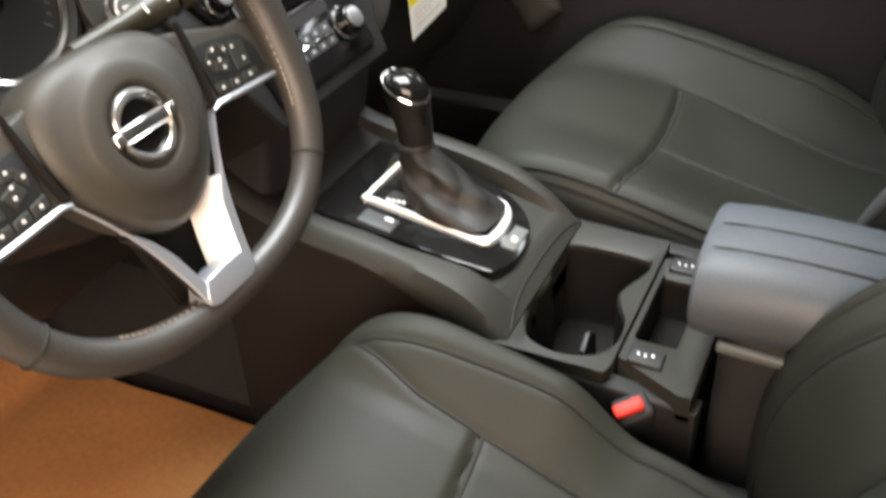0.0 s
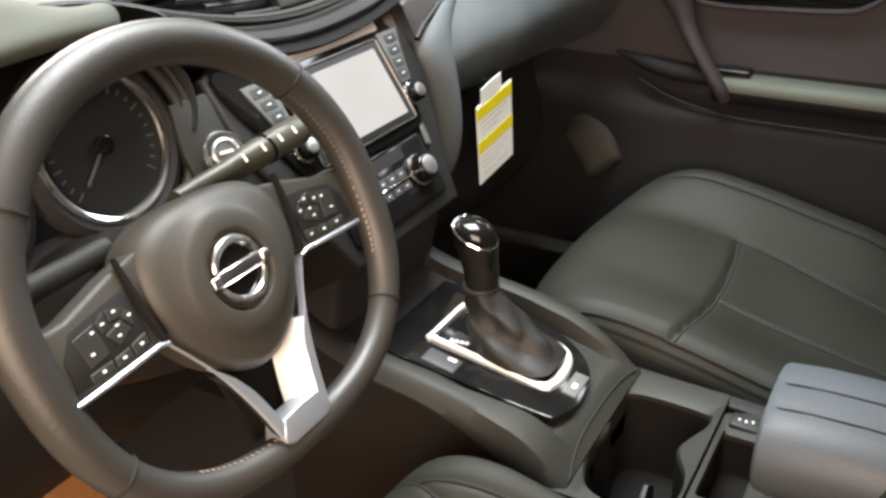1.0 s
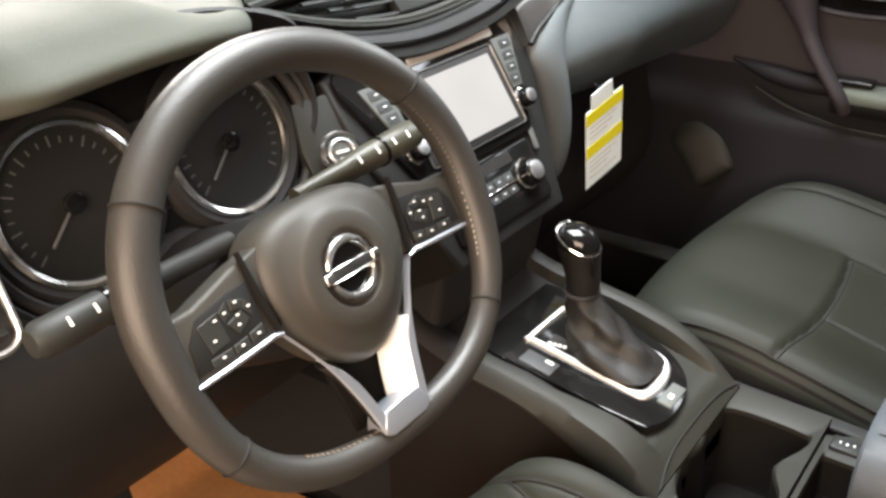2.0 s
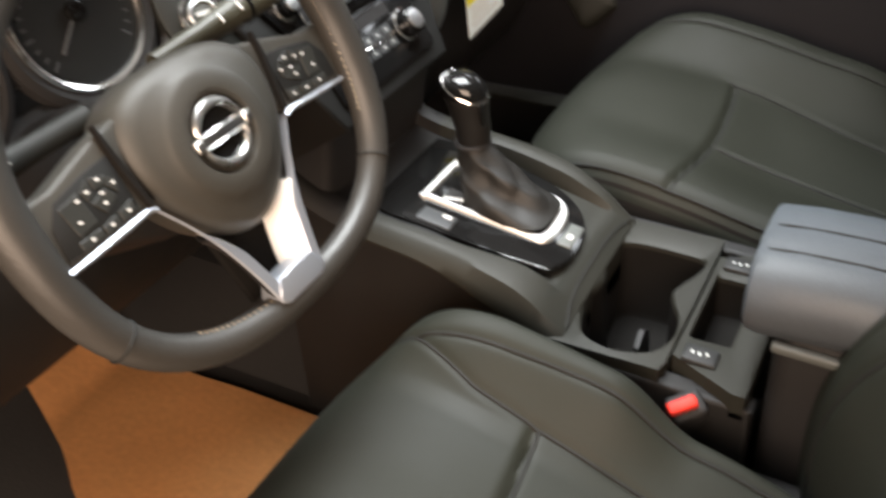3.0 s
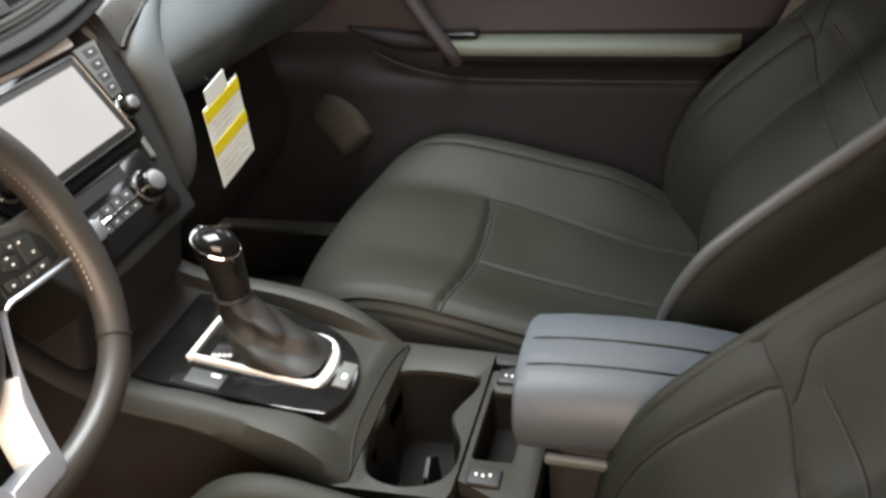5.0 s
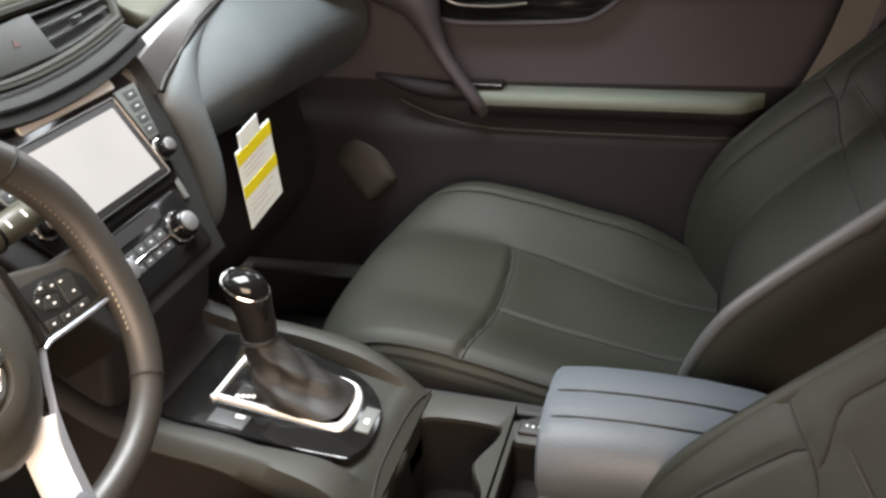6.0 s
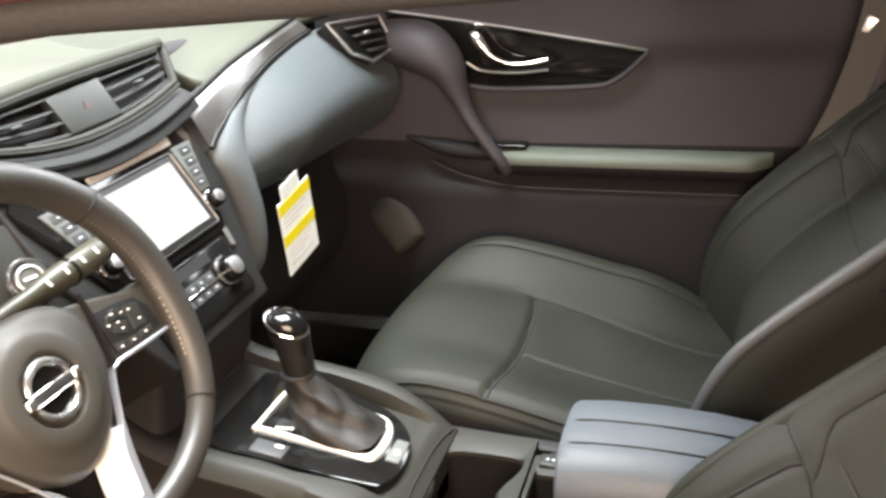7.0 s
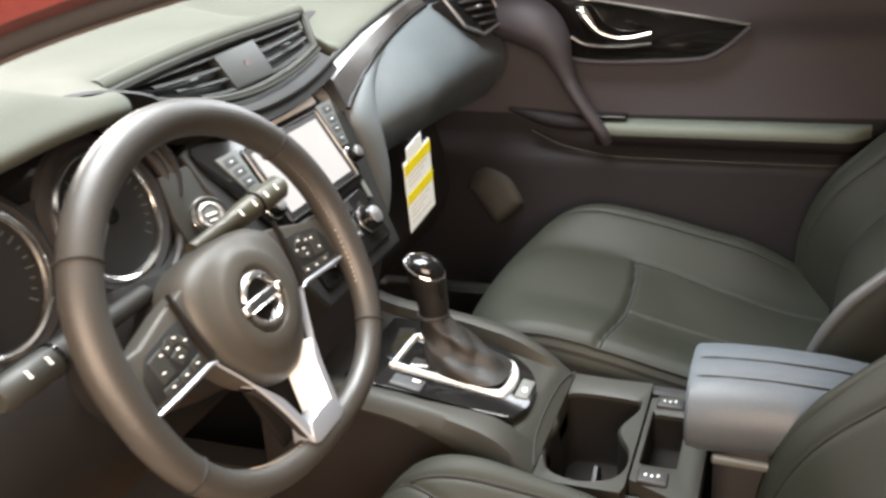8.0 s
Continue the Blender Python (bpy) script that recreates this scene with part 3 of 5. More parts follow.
def instruments(d):
    m = basis((-0.215, -0.372, 0.664), (0, 1, 0), (-0.30, 0, 0.954))
    out = [(-0.150, -0.075), (0.150, -0.075), (0.168, 0.02), (0.135, 0.085), (0.0, 0.105), (-0.135, 0.085), (-0.168, 0.02)]
    cl = mesh("dial_panel", plate(out, 0.03, m, 0.004), M_BLACK, d, "dark instrument cluster with two dials")
    for y in (-0.083, 0.080):
        mesh("dial_ring", ring(0.066, 0.0045, m @ at(y, 0.0, 0.006)), M_CHROME, cl, "chrome dial ring")
        mesh("dial_bowl", ring(0.076, 0.010, m @ at(y, 0.0, 0.0)), M_DARK, cl)
        mesh("dial_face", disc(0.062, 0.003, m @ at(y, 0, 0.001), 36, 0), M_GROOVE, cl, "black dial face")
        for j in range(25):
            a = radians(220 - j * 260 / 24)
            long = 0.009 if j % 3 == 0 else 0.005
            mesh("tick", box((long, 0.0013, 0.0008), m @ at(y + 0.052 * math.cos(a), 0.052 * math.sin(a), 0.0045, 0, 0, math.degrees(a)), 0), M_TICK, cl, smooth=False)
        mesh("needle", box((0.044, 0.0026, 0.002), m @ at(y + 0.018 * math.cos(radians(222)), 0.018 * math.sin(radians(222)), 0.006, 0, 0, 222), 0.0005, 1), M_TICK, cl, "pale needle")
        mesh("needle_hub", disc(0.009, 0.006, m @ at(y, 0, 0.004), 20), M_BLACK, cl)
    for side in (-1, 1):
        for rad, wid, mm in ((0.089, 0.0055, M_PULL), (0.101, 0.0060, M_POD)):
            arc = [m @ Vector((side * (0.081 + rad * math.cos(q)), rad * math.sin(q), 0.012)) for q in (radians(-62 + 128 * k / 30) for k in range(31))]
            mesh("dial_cowl", tube(arc, wid, 8), mm, cl, "dark cowl round the dial")
    mesh("centre_display", plate(round_rect(-0.026, -0.035, 0.024, 0.045, 0.004), 0.004, m @ at(0, 0, 0.004), 0.001), M_DARK, cl)
    # side cheeks and visor of the binnacle
    rings = []
    for t in np.linspace(0, 1, 40):
        a = math.pi * (1.12 - 1.24 * t)
        yy, uu = 0.172 * math.cos(a), 0.02 + 0.092 * math.sin(a)
        p0 = m @ Vector((yy, uu, -0.02))
        out = 0.022 + 0.058 * smooth_step(0.25, 0.75, math.sin(a))
        p1 = m @ Vector((yy * 1.05, uu * 1.04, out + 0.003))
        p2 = m @ Vector((yy * 1.08, uu * 1.07, out))
        p3 = m @ Vector((yy * 1.10, uu * 1.06, -0.02))
        rings.append([p0, p1, p2, p3])
    mesh("binnacle", loft(rings), M_DARK, d, "black visor round the instruments")


# ---- steering wheel ----
def steering_wheel():
    a = radians(24)
    o = Vector((-0.0125, -0.365, 0.6227))
    up, r = Vector((-math.sin(a), 0, math.cos(a))), Vector((0, 1, 0))
    m = basis(o, r, up)
    w = thing("steering_wheel", "three-spoke leather steering wheel with silver lower spoke", "steering wheel", tuple(o))
    # rim, flattened at the bottom, dished towards the driver at the top
    tilt, turn = radians(25.9), radians(2.5)
    rn, rr = Vector((math.cos(tilt), 0, math.sin(tilt))), Vector((0, 1, 0))
    rr = rr * math.cos(turn) + rn * math.sin(turn)
    mr = basis((-0.0135, -0.3619, 0.640), rr, (-math.sin(tilt), 0, math.cos(tilt)))

    def rim_line(t, shrink=0.0):
        c, v = math.cos(t), math.sin(t)
        x, y = 0.1639 * c, 0.1536 * v
        if v < 0:
            x, y = math.copysign(0.1635 * abs(c) ** 0.78, c), -0.1545 * abs(v) ** 0.78
        return Vector((x * (1 - shrink), y * (1 - shrink), -0.004 + 0.065 * max(0.0, y) + 0.047 * min(0.0, y)))

    def rim_radius(t):
        return 0.0168 - 0.0036 * min(1.0, max(0.0, -1.4 * math.sin(t)))

    turns = [2 * math.pi * k / 120 for k in range(120)]
    mesh("rim", tube([mr @ rim_line(t) for t in turns], [rim_radius(t) for t in turns], 20, loop=True, flat=0.95), M_WHEEL, w, "dark leather rim")
    for ang in (37, 146, 212, 321):
        c = rim_line(radians(ang))
        rad = Vector((c.x, c.y, 0)).normalized()
        loop = [mr @ (c + (rim_radius(radians(ang)) + 0.0003) * (math.cos(q) * rad + Vector((0, 0, 0.96 * math.sin(q))))) for q in (2 * math.pi * j / 24 for j in range(24))]
        mesh("rim_seam", tube(loop, 0.0011, 6, loop=True), M_SEAM, w)
    # pale stitching along the inner side of the rim
    for first, count in ((236, 16), (-22, 30)):
        for k in range(count):
            t = radians(first + k * 2.0)
            c = rim_line(t, 0.092 if first < 0 else 0.075)
            mesh("stitch", box((0.0028, 0.0008, 0.0008), mr @ at(c.x, c.y, c.z + 0.0060, 0, 0, math.degrees(t) + 70), 0), M_THREAD, w, "beige stitch", smooth=False)
    # airbag cover: a domed shield
    shape = spline([(0, 0.062), (0.040, 0.058), (0.066, 0.042), (0.074, 0.012), (0.066, -0.018), (0.042, -0.053), (0.016, -0.071), (0, -0.074)], 28)
    half = [(float(p[0]), float(p[1])) for p in shape]
    outline = half + [(-x, y) for x, y in half[-2:0:-1]]
    count = len(outline)
    rings = []
    for s, z in ((1.0, -0.030), (1.015, -0.010), (1.0, 0.001), (0.965, 0.0065), (0.90, 0.0105), (0.82, 0.0132)):
        rings.append([m @ Vector((x * s, y * s, z)) for x, y in outline])
    # round boss with a shallow dish for the badge
    for rr, z in ((0.0495, 0.0150), (0.0470, 0.0172), (0.0430, 0.0188), (0.0340, 0.0200), (0.0310, 0.0196), (0.0298, 0.0170), (0.0290, 0.0140), (0.012, 0.0135), (0.002, 0.0135)):
        rings.append([m @ Vector((rr * math.cos(q), rr * math.sin(q), z)) for q in (math.pi / 2 - 2 * math.pi * k / count for k in range(count))])
    mesh("airbag_cover", loft(rings), M_HUB, w, "domed brown-black airbag cover")
    for side in (1, -1):
        gap = spline([(0.081, 0.048), (0.080, 0.030), (0.0775, 0.006), (0.074, -0.015)], 20)
        mesh("hub_gap", tube([m @ Vector((q[0] * side, q[1], 0.0052)) for q in gap], [0.0012 + 0.0024 * math.sin(math.pi * min(1, 0.15 + 0.5 * i / 19)) for i in range(20)], 6), M_WELL, w)
    # ring badge with a bar, as plain shapes
    for half_turn in (0, 180):
        arc = [(0.0225 * math.cos(q), 0.0225 * math.sin(q)) for q in (radians(half_turn + 17 + 146 * j / 24) for j in range(25))]
        mesh("badge_arc", tube([m @ Vector((x, y, 0.0180)) for x, y in arc], [0.0022 + 0.0012 * math.sin(math.pi * j / 24) for j in range(25)], 8), M_SILVERB, w, "chrome arc of the badge")
        mesh("badge_wing", box((0.008, 0.0085, 0.004), m @ at(0.0255 * (1 if half_turn else -1), 0, 0.0190), 0.0015), M_SILVERB, w, "chrome end of the badge bar")
    # darker metal stands in for the dark reflection on the chrome bar
    mesh("badge_bar", box((0.044, 0.0090, 0.003), m @ at(0, 0, 0.0185), 0.0012), M_TRIM, w, "chrome badge bar, dark reflection in its colour")
    for y in (-0.0047, 0.0047):
        mesh("badge_edge", box((0.046, 0.0012, 0.0034), m @ at(0, y, 0.0188), 0.0004, 1), M_SILVERB, w)
    mesh("badge_plate", disc(0.0195, 0.002, m @ at(0, 0, 0.0135), 28, 0), M_BLACK, w)
    # side spokes with switches
    for side in (1, -1):
        out = [(0.060, 0.046), (0.090, 0.040), (0.130, 0.028), (0.160, 0.027), (0.162, -0.020), (0.130, -0.0195), (0.100, -0.018), (0.070, -0.0165)]
        sp = mesh("side_spoke", plate([(x * side, y) for x, y in out], 0.020, m @ at(0, 0, 0.004), 0.004, 3), M_HUB, w, "grey plastic side spoke")
        pod = [(0.083, 0.028), (0.104, 0.026), (0.132, 0.020), (0.143, 0.006), (0.145, -0.0155), (0.112, -0.0155), (0.083, -0.013)]
        mesh("switch_pod", plate([(x * side, y) for x, y in pod], 0.003, m @ at(0, 0, 0.0058), 0.0010), M_GROOVE, sp, "dark switch pod")
        # flush keys parted by fine grooves
        keys = (((0.092, 0.018), (0.104, 0.022), (0.104, 0.014), (0.096, 0.013)), ((0.087, 0.012), (0.0915, 0.017), (0.0955, 0.012), (0.090, 0.004)),
                ((0.106, 0.022), (0.114, 0.017), (0.112, 0.009), (0.106, 0.013)), ((0.092, 0.003), (0.105, -0.003), (0.111, 0.007), (0.097, 0.011)),
                ((0.116, 0.018), (0.133, 0.015), (0.130, -0.006), (0.114, -0.004)), ((0.085, -0.004), (0.098, -0.0065), (0.098, -0.0135), (0.085, -0.0115)),
                ((0.100, -0.007), (0.113, -0.0085), (0.113, -0.0145), (0.100, -0.0135)), ((0.115, -0.0085), (0.133, -0.009), (0.133, -0.0145), (0.115, -0.0145)))
        for key in keys:
            mesh("switch", plate([(x * side, y) for x, y in key], 0.0016, m @ at(0, 0, 0.0066), 0.0004, 1), M_POD, sp)
        for x, y in ((0.099, 0.0185), (0.0900, 0.0115), (0.119, 0.0135), (0.110, 0.0150), (0.101, 0.0095), (0.1025, 0.0030), (0.125, 0.0014), (0.1235, -0.0115), (0.1065, -0.0110), (0.0910, -0.0092)):
            mesh("switch_mark", box((0.0026, 0.0014, 0.0006), m @ at(x * side, y, 0.0068), 0, 1), M_MARK, sp, smooth=False)
        # bright edge under the spoke, up to the corner at the airbag cover
        edge = [(0.150, -0.0215), (0.125, -0.0205), (0.100, -0.0190), (0.080, -0.0175), (0.072, -0.0195)]
        mesh("spoke_edge", tube([m @ Vector((x * side, y, 0.0060)) for x, y in edge], [0.0018, 0.0022, 0.0022, 0.0020, 0.0016], 8), M_SPOKE, w, "satin silver spoke edge")
        # arm of the lower spoke: a narrow face along the cover and a scooped inner wall
        run = spline([(0.0745, -0.0185), (0.0605, -0.040), (0.0490, -0.061), (0.0402, -0.083), (0.0330, -0.106), (0.0272, -0.130)], 26)
        face, wall, back = [], [], []
        for i, q in enumerate(run):
            t = i / 25
            x, y, z = float(q[0]), float(q[1]), 0.0055 + 0.0075 * t
            wd = 0.0024 + 0.0082 * smooth_step(0.30, 0.62, t)
            xi = x - wd - 0.002 - 0.009 * smooth_step(0.25, 0.55, t)
            face.append([m @ Vector((side * a, b, c)) for a, b, c in ((x - 0.003, y + 0.001, z - 0.006), (x, y, z - 0.0020), (x - 0.0012, y, z), (x - wd + 0.0008, y, z), (x - wd, y, z - 0.0012), (x - wd - 0.001, y, z - 0.006))])
            if i > 9:
                back.append([m @ Vector((side * a, b, c)) for a, b, c in ((x - 0.0015, y, z - 0.0055), (0.5 * (x + xi) + 0.0060, y + 0.002, z - 0.0150), (xi + 0.0040, y + 0.004, z - 0.0260), (xi + 0.0020, y + 0.004, z - 0.0260), (0.5 * (x + xi) + 0.0035, y + 0.002, z - 0.0150), (x - 0.0035, y, z - 0.0055))])
                wall.append([m @ Vector((side * a, b, c)) for a, b, c in ((x - wd + 0.0002, y, z - 0.0010), (x - wd - 0.003, y + 0.001, z - 0.008), (xi, y + 0.004, z - 0.026), (xi + 0.0015, y + 0.004, z - 0.0265), (x - wd - 0.0012, y + 0.001, z - 0.009), (x - wd + 0.0016, y, z - 0.0030))])
        mesh("arm_back", loft(back), M_DARK, w)
        mesh("lower_arm", loft(face), M_SPOKE, w, "satin silver lower spoke arm")
        # wall takes the lit copy, the door light painted in
        mesh("arm_inner_wall", loft(wall), M_LITSILVER, w, "scooped inner wall of the spoke, coloured bright as lit")
    mesh("lower_arm_foot", plate([(-0.0270, -0.126), (-0.0240, -0.1325), (-0.019, -0.1345), (0.019, -0.1345), (0.0240, -0.1325), (0.0270, -0.126), (0.0195, -0.1135), (0.0, -0.1125), (-0.0195, -0.1135)], 0.022, m @ at(0, 0, 0.0134), 0.0015, 3), M_SPOKE, w, "satin silver spoke foot")
    mesh("spoke_back", plate([(-0.050, -0.040), (0.050, -0.040), (0.033, -0.062), (0.024, -0.128), (-0.024, -0.128), (-0.033, -0.062)], 0.006, m @ at(0, 0, -0.020), 0.002), M_WELL, w)
    # column shroud and stalks
    col = thing("steering_column", "dark steering column shroud with two stalks", "steering column", (-0.1, -0.365, 0.59))
    axis = Vector((-math.cos(a), 0, -math.sin(a)))
    rings = []
    for s, k in ((0.035, 0.055), (0.05, 0.066), (0.09, 0.070), (0.14, 0.072), (0.20, 0.075)):
        c = o + axis * s
        rings.append([c + r * (k * 1.1 * math.cos(q)) + up * (k * 0.86 * math.sin(q) - 0.005) for q in (2 * math.pi * j / 24 for j in range(24))])
    mesh("shroud", loft(rings), M_SHADED, col, "brown-black column shroud")
    for side, tip in ((1, Vector((-0.082, -0.176, 0.664))), (-1, Vector((-0.080, -0.576, 0.644)))):
        base = Vector((-0.088, -0.330, 0.652)) if side > 0 else Vector((-0.085, -0.405, 0.645))
        d = (tip - base).normalized()
        ln = (tip - base).length
        mesh("stalk", tube([base, base + d * ln * 0.35, base + d * ln * 0.55, base + d * ln * 0.8, tip - d * 0.006, tip], [0.0085, 0.0095, 0.0125, 0.0135, 0.0135, 0.010], 16), M_STALK if side > 0 else M_POD, col, "grey control stalk with white symbols")
        for f in (0.45, 0.60, 0.74, 0.86):
            c = base + d * ln * f
            q = (d.cross(Vector((0, 0, 1)))).normalized() * (0.012 if side < 0 else 0.012)
            face = Vector((0.75, -0.2, 0.6)).normalized()
            face = (face - d * face.dot(d)).normalized()
            mm = basis(c + face * 0.0128, d, face.cross(d))
            mesh("stalk_mark", box((0.0022, 0.007, 0.0012), mm, 0, 1), M_MARK, col, smooth=False)
        mesh("stalk_collar", tube([base + d * ln * 0.66, base + d * ln * 0.68], 0.0142, 16), M_BLACK, col)


# ---- seats ----
CUSHION = [(0.03, 0.09), (-0.038, 0.14), (-0.064, 0.20), (-0.060, 0.262), (-0.016, 0.302), (0.06, 0.314), (0.18, 0.300), (0.30, 0.272), (0.42, 0.246), (0.50, 0.235)]
BACK = [(0.50, 0.10), (0.492, 0.20), (0.490, 0.30), (0.510, 0.375), (0.560, 0.44), (0.650, 0.525), (0.76, 0.625), (0.88, 0.74), (0.945, 0.82), (0.985, 0.86), (1.02, 0.855)]


def upholstery(path, n, half, profile, depth, shift=None):
    """A padded shell. path: centre line in x, z; half(s): half width; profile(s, a): rise along the normal; gives the mesh and a surface function."""
    c = spline(path, n)
    c = [np.array(p) for p in c]
    nor = []
    for i in range(n):
        t = c[min(i + 1, n - 1)] - c[max(i - 1, 0)]
        t = t / np.linalg.norm(t)
        nor.append(np.array((-t[1], t[0])))

    def surf(s, a, extra=0.0):
        u = s * (n - 1)
        k = min(int(u), n - 2)
        f = u - k
        p = c[k] * (1 - f) + c[k + 1] * f
        q = nor[k] * (1 - f) + nor[k + 1] * f
        h = profile(s, a) + extra
        dx = shift(s, a) if shift else 0.0
        return (p[0] + q[0] * h + dx, a, p[1] + q[1] * h)
    cols = 150
    rings = []
    for i in range(n):
        s = i / (n - 1)
        w = half(s)
        row = []
        for side in (-1,):
            row += [surf(s, -w * 0.98, -depth), surf(s, -w * 1.0, -depth * 0.5)]
        for j in range(cols + 1):
            e = -1 + 2 * j / cols
            a = w * e
            edge = max(0.0, (abs(e) - 0.90) / 0.10)
            row.append(surf(s, a, -0.030 * (1 - math.sqrt(max(0.0, 1 - edge * edge)))))
        row += [surf(s, w * 1.0, -depth * 0.5), surf(s, w * 0.98, -depth)]
        rings.append(row)
    return loft(rings, closed=True, caps=True), surf


def seat(yc, label, back=(0.0, 0.0, 0.0), k=1.0, seams=((0.108, 0.40),), reach=(-0.2, 0.2), near=1.0, nose=0.0, joint=0.48):
    st = thing("car_seat", label, "car seat", (0.25, yc, 0.05), "front seats")
    off = Matrix.Translation((0, yc, 0))

    def put(name, bm, m, lab="", parent=st):
        bmesh.ops.transform(bm, matrix=off, verts=bm.verts)
        return mesh(name, bm, m, parent, lab)

    n = 230
    # front panel seam: an even bow, or a sweep from the door side to the console side
    cross = (lambda a: 0.687 - 0.009 * (abs(a) / 0.112) ** 1.6) if near == 1 else (lambda a: 0.680 - 0.012 * (abs(a + 0.05) / 0.15) ** 2)

    def seam_at(a0, s):
        """Where a lengthwise seam of the cushion runs: it parts from the bolster edge at the front and closes in towards the back."""
        if near < 1:
            return a0 - 0.030 * smooth_step(0.70, 0.95, s) * (a0 > 0)
        return math.copysign(float(np.interp(s, (0.50, 0.54, 0.61, 0.68, 0.76, 0.90), (0.148, 0.138, 0.121, 0.115, 0.110, 0.098))), a0)

    def welt_at(s):
        return float(np.interp(s, (0.50, 0.60, 0.70, 0.76, 0.82, 0.90), (0.146, 0.153, 0.160, 0.161, 0.163, 0.160)))

    # the driver cushion's bolsters fall away towards the backrest
    waist = 0.62 if near == 1 else 0.0

    def c_profile(s, a):
        b = abs(a)
        b = b if b < 0.108 else 0.108 + (b - 0.108) / k
        rise = (0.056 if a > 0 else 0.056 * near) * smooth_step(0.085, 0.205, b) * smooth_step(0.36, 0.62, s) * (1 - 0.75 * smooth_step(0.80, 1.0, s)) * (1 - waist * smooth_step(0.715, 0.80, s))
        drop = -0.020 * smooth_step(0.205, 0.25, b)
        nose = 0.016 * (1 - (b / 0.25) ** 2) * bump(s, 0.5, 0.13)
        g = sum(-0.0034 * bump(a, seam_at(a0, s), 0.0038) * smooth_step(s0 - 0.03, s0 + 0.02, s) for a0, s0 in seams)
        g += -0.0042 * bump(s, cross(a), 0.0042) * smooth_step(reach[0] - 0.006, reach[0] + 0.006, a) * (1 - smooth_step(reach[1] - 0.006, reach[1] + 0.006, a))
        g += -0.0026 * bump(abs(a), welt_at(s) if near == 1 else 0.182, 0.0035) * smooth_step(0.34, 0.40, s) * (1 if a > 0 or near == 1 else 0)
        puff = 0.004 * smooth_step(cross(a) + 0.003, cross(a) - 0.012, s) * bump(s, cross(a), 0.10) * smooth_step(reach[0] - 0.02, reach[0] + 0.02, a) * smooth_step(reach[1] + 0.02, reach[1] - 0.02, a)
        return rise + drop + nose + g + puff

    def c_shift(s, a):
        return 0.050 * (abs(a) / 0.25) ** 3.2 * (1 - smooth_step(0.40, 0.68, s))
    bm, cs = upholstery([(x + nose * (1 - smooth_step(-0.02, 0.16, x)), z) for x, z in CUSHION], n, lambda s: 0.108 + 0.135 * k - 0.03 * smooth_step(0.30, 0.0, s) - 0.02 * smooth_step(0.8, 1, s) - 0.014 * waist * smooth_step(0.72, 0.80, s), c_profile, 0.09, c_shift)
    put("cushion", bm, M_SEAT, "charcoal leather seat cushion")
    for side in (-1, 1):
        out = (lambda s: 0.226) if near < 1 and side < 0 else (lambda s: 0.182) if near < 1 else welt_at
        put("piping", tube([cs(s, out(s) * side, 0.0010) for s in np.linspace(0.40, 0.98, 90)], 0.0019, 8), M_SEAM, "bolster piping")
    if near < 1:
        # near side covered by a darker layer for the shade beside the console
        rows = []
        for s in np.linspace(0.40, 0.97, 60):
            rows.append([cs(s, a, e) for a, e in ((-0.2335, -0.0047), (-0.2445, -0.026), (-0.2455, -0.060), (-0.2445, -0.088), (-0.236, -0.088), (-0.230, -0.022))])
        put("shaded_side", loft(rows), M_SEATSHADE, "near side of the cushion, darkened for shade")
    for a0, s0 in seams:
        put("insert_seam", tube([cs(s, seam_at(a0, s), 0.0008) for s in np.linspace(s0, 0.98, 90)], 0.0017, 6), M_SEAM)
    put("front_seam", tube([cs(cross(a) + 0.004, a, 0.0006) for a in np.linspace(reach[0], reach[1], 90)], 0.0020, 6), M_SEAM)

    def edge_line(s):
        """Distance of the bolster's edge seam from the middle; it steps inwards at the joint of the two bolster panels."""
        low = float(np.interp(s, (0.0, 0.20, 0.30, 0.40, 0.50), (0.225, 0.222, 0.213, 0.205, 0.198)))
        return low if s < joint else 0.186 + 0.030 * smooth_step(joint, joint + 0.035, s) - 0.06 * smooth_step(0.62, 0.95, s)

    def cross_line(b):
        return joint - 0.018 * smooth_step(0.20, 0.125, b)

    def b_profile(s, a):
        b = abs(a)
        rise = 0.062 * smooth_step(0.11, 0.250, b) * smooth_step(-0.15, 0.06, s) * (1 - 0.8 * smooth_step(0.62, 0.9, s))
        drop = -0.012 * smooth_step(0.255, 0.272, b + 0.06 * smooth_step(0.6, 0.95, s))
        g = -0.0040 * bump(b, 0.118, 0.006) * smooth_step(joint + 0.02, joint - 0.02, s)
        g += -0.0028 * bump(b, edge_line(s), 0.004)
        g += -0.0045 * bump(s, cross_line(b), 0.005) - 0.0035 * bump(s, joint + 0.022, 0.006) * (1 - smooth_step(0.185, 0.20, b))
        puff = 0.008 * (1 - (b / 0.118) ** 2) if b < 0.118 else 0
        return rise + drop + g + puff
    bm, bs = upholstery([(x + back[0], z + back[1]) for x, z in BACK], 150, lambda s: 0.270 - 0.06 * smooth_step(0.6, 0.95, s), b_profile, 0.10)
    bmesh.ops.translate(bm, vec=(0, back[2], 0), verts=bm.verts)
    bs0, bs = bs, (lambda q, a, e=0.0: (lambda v: (v[0], v[1] + back[2], v[2]))(bs0(q, a, e)))
    put("backrest", bm, M_SEAT, "charcoal leather backrest")
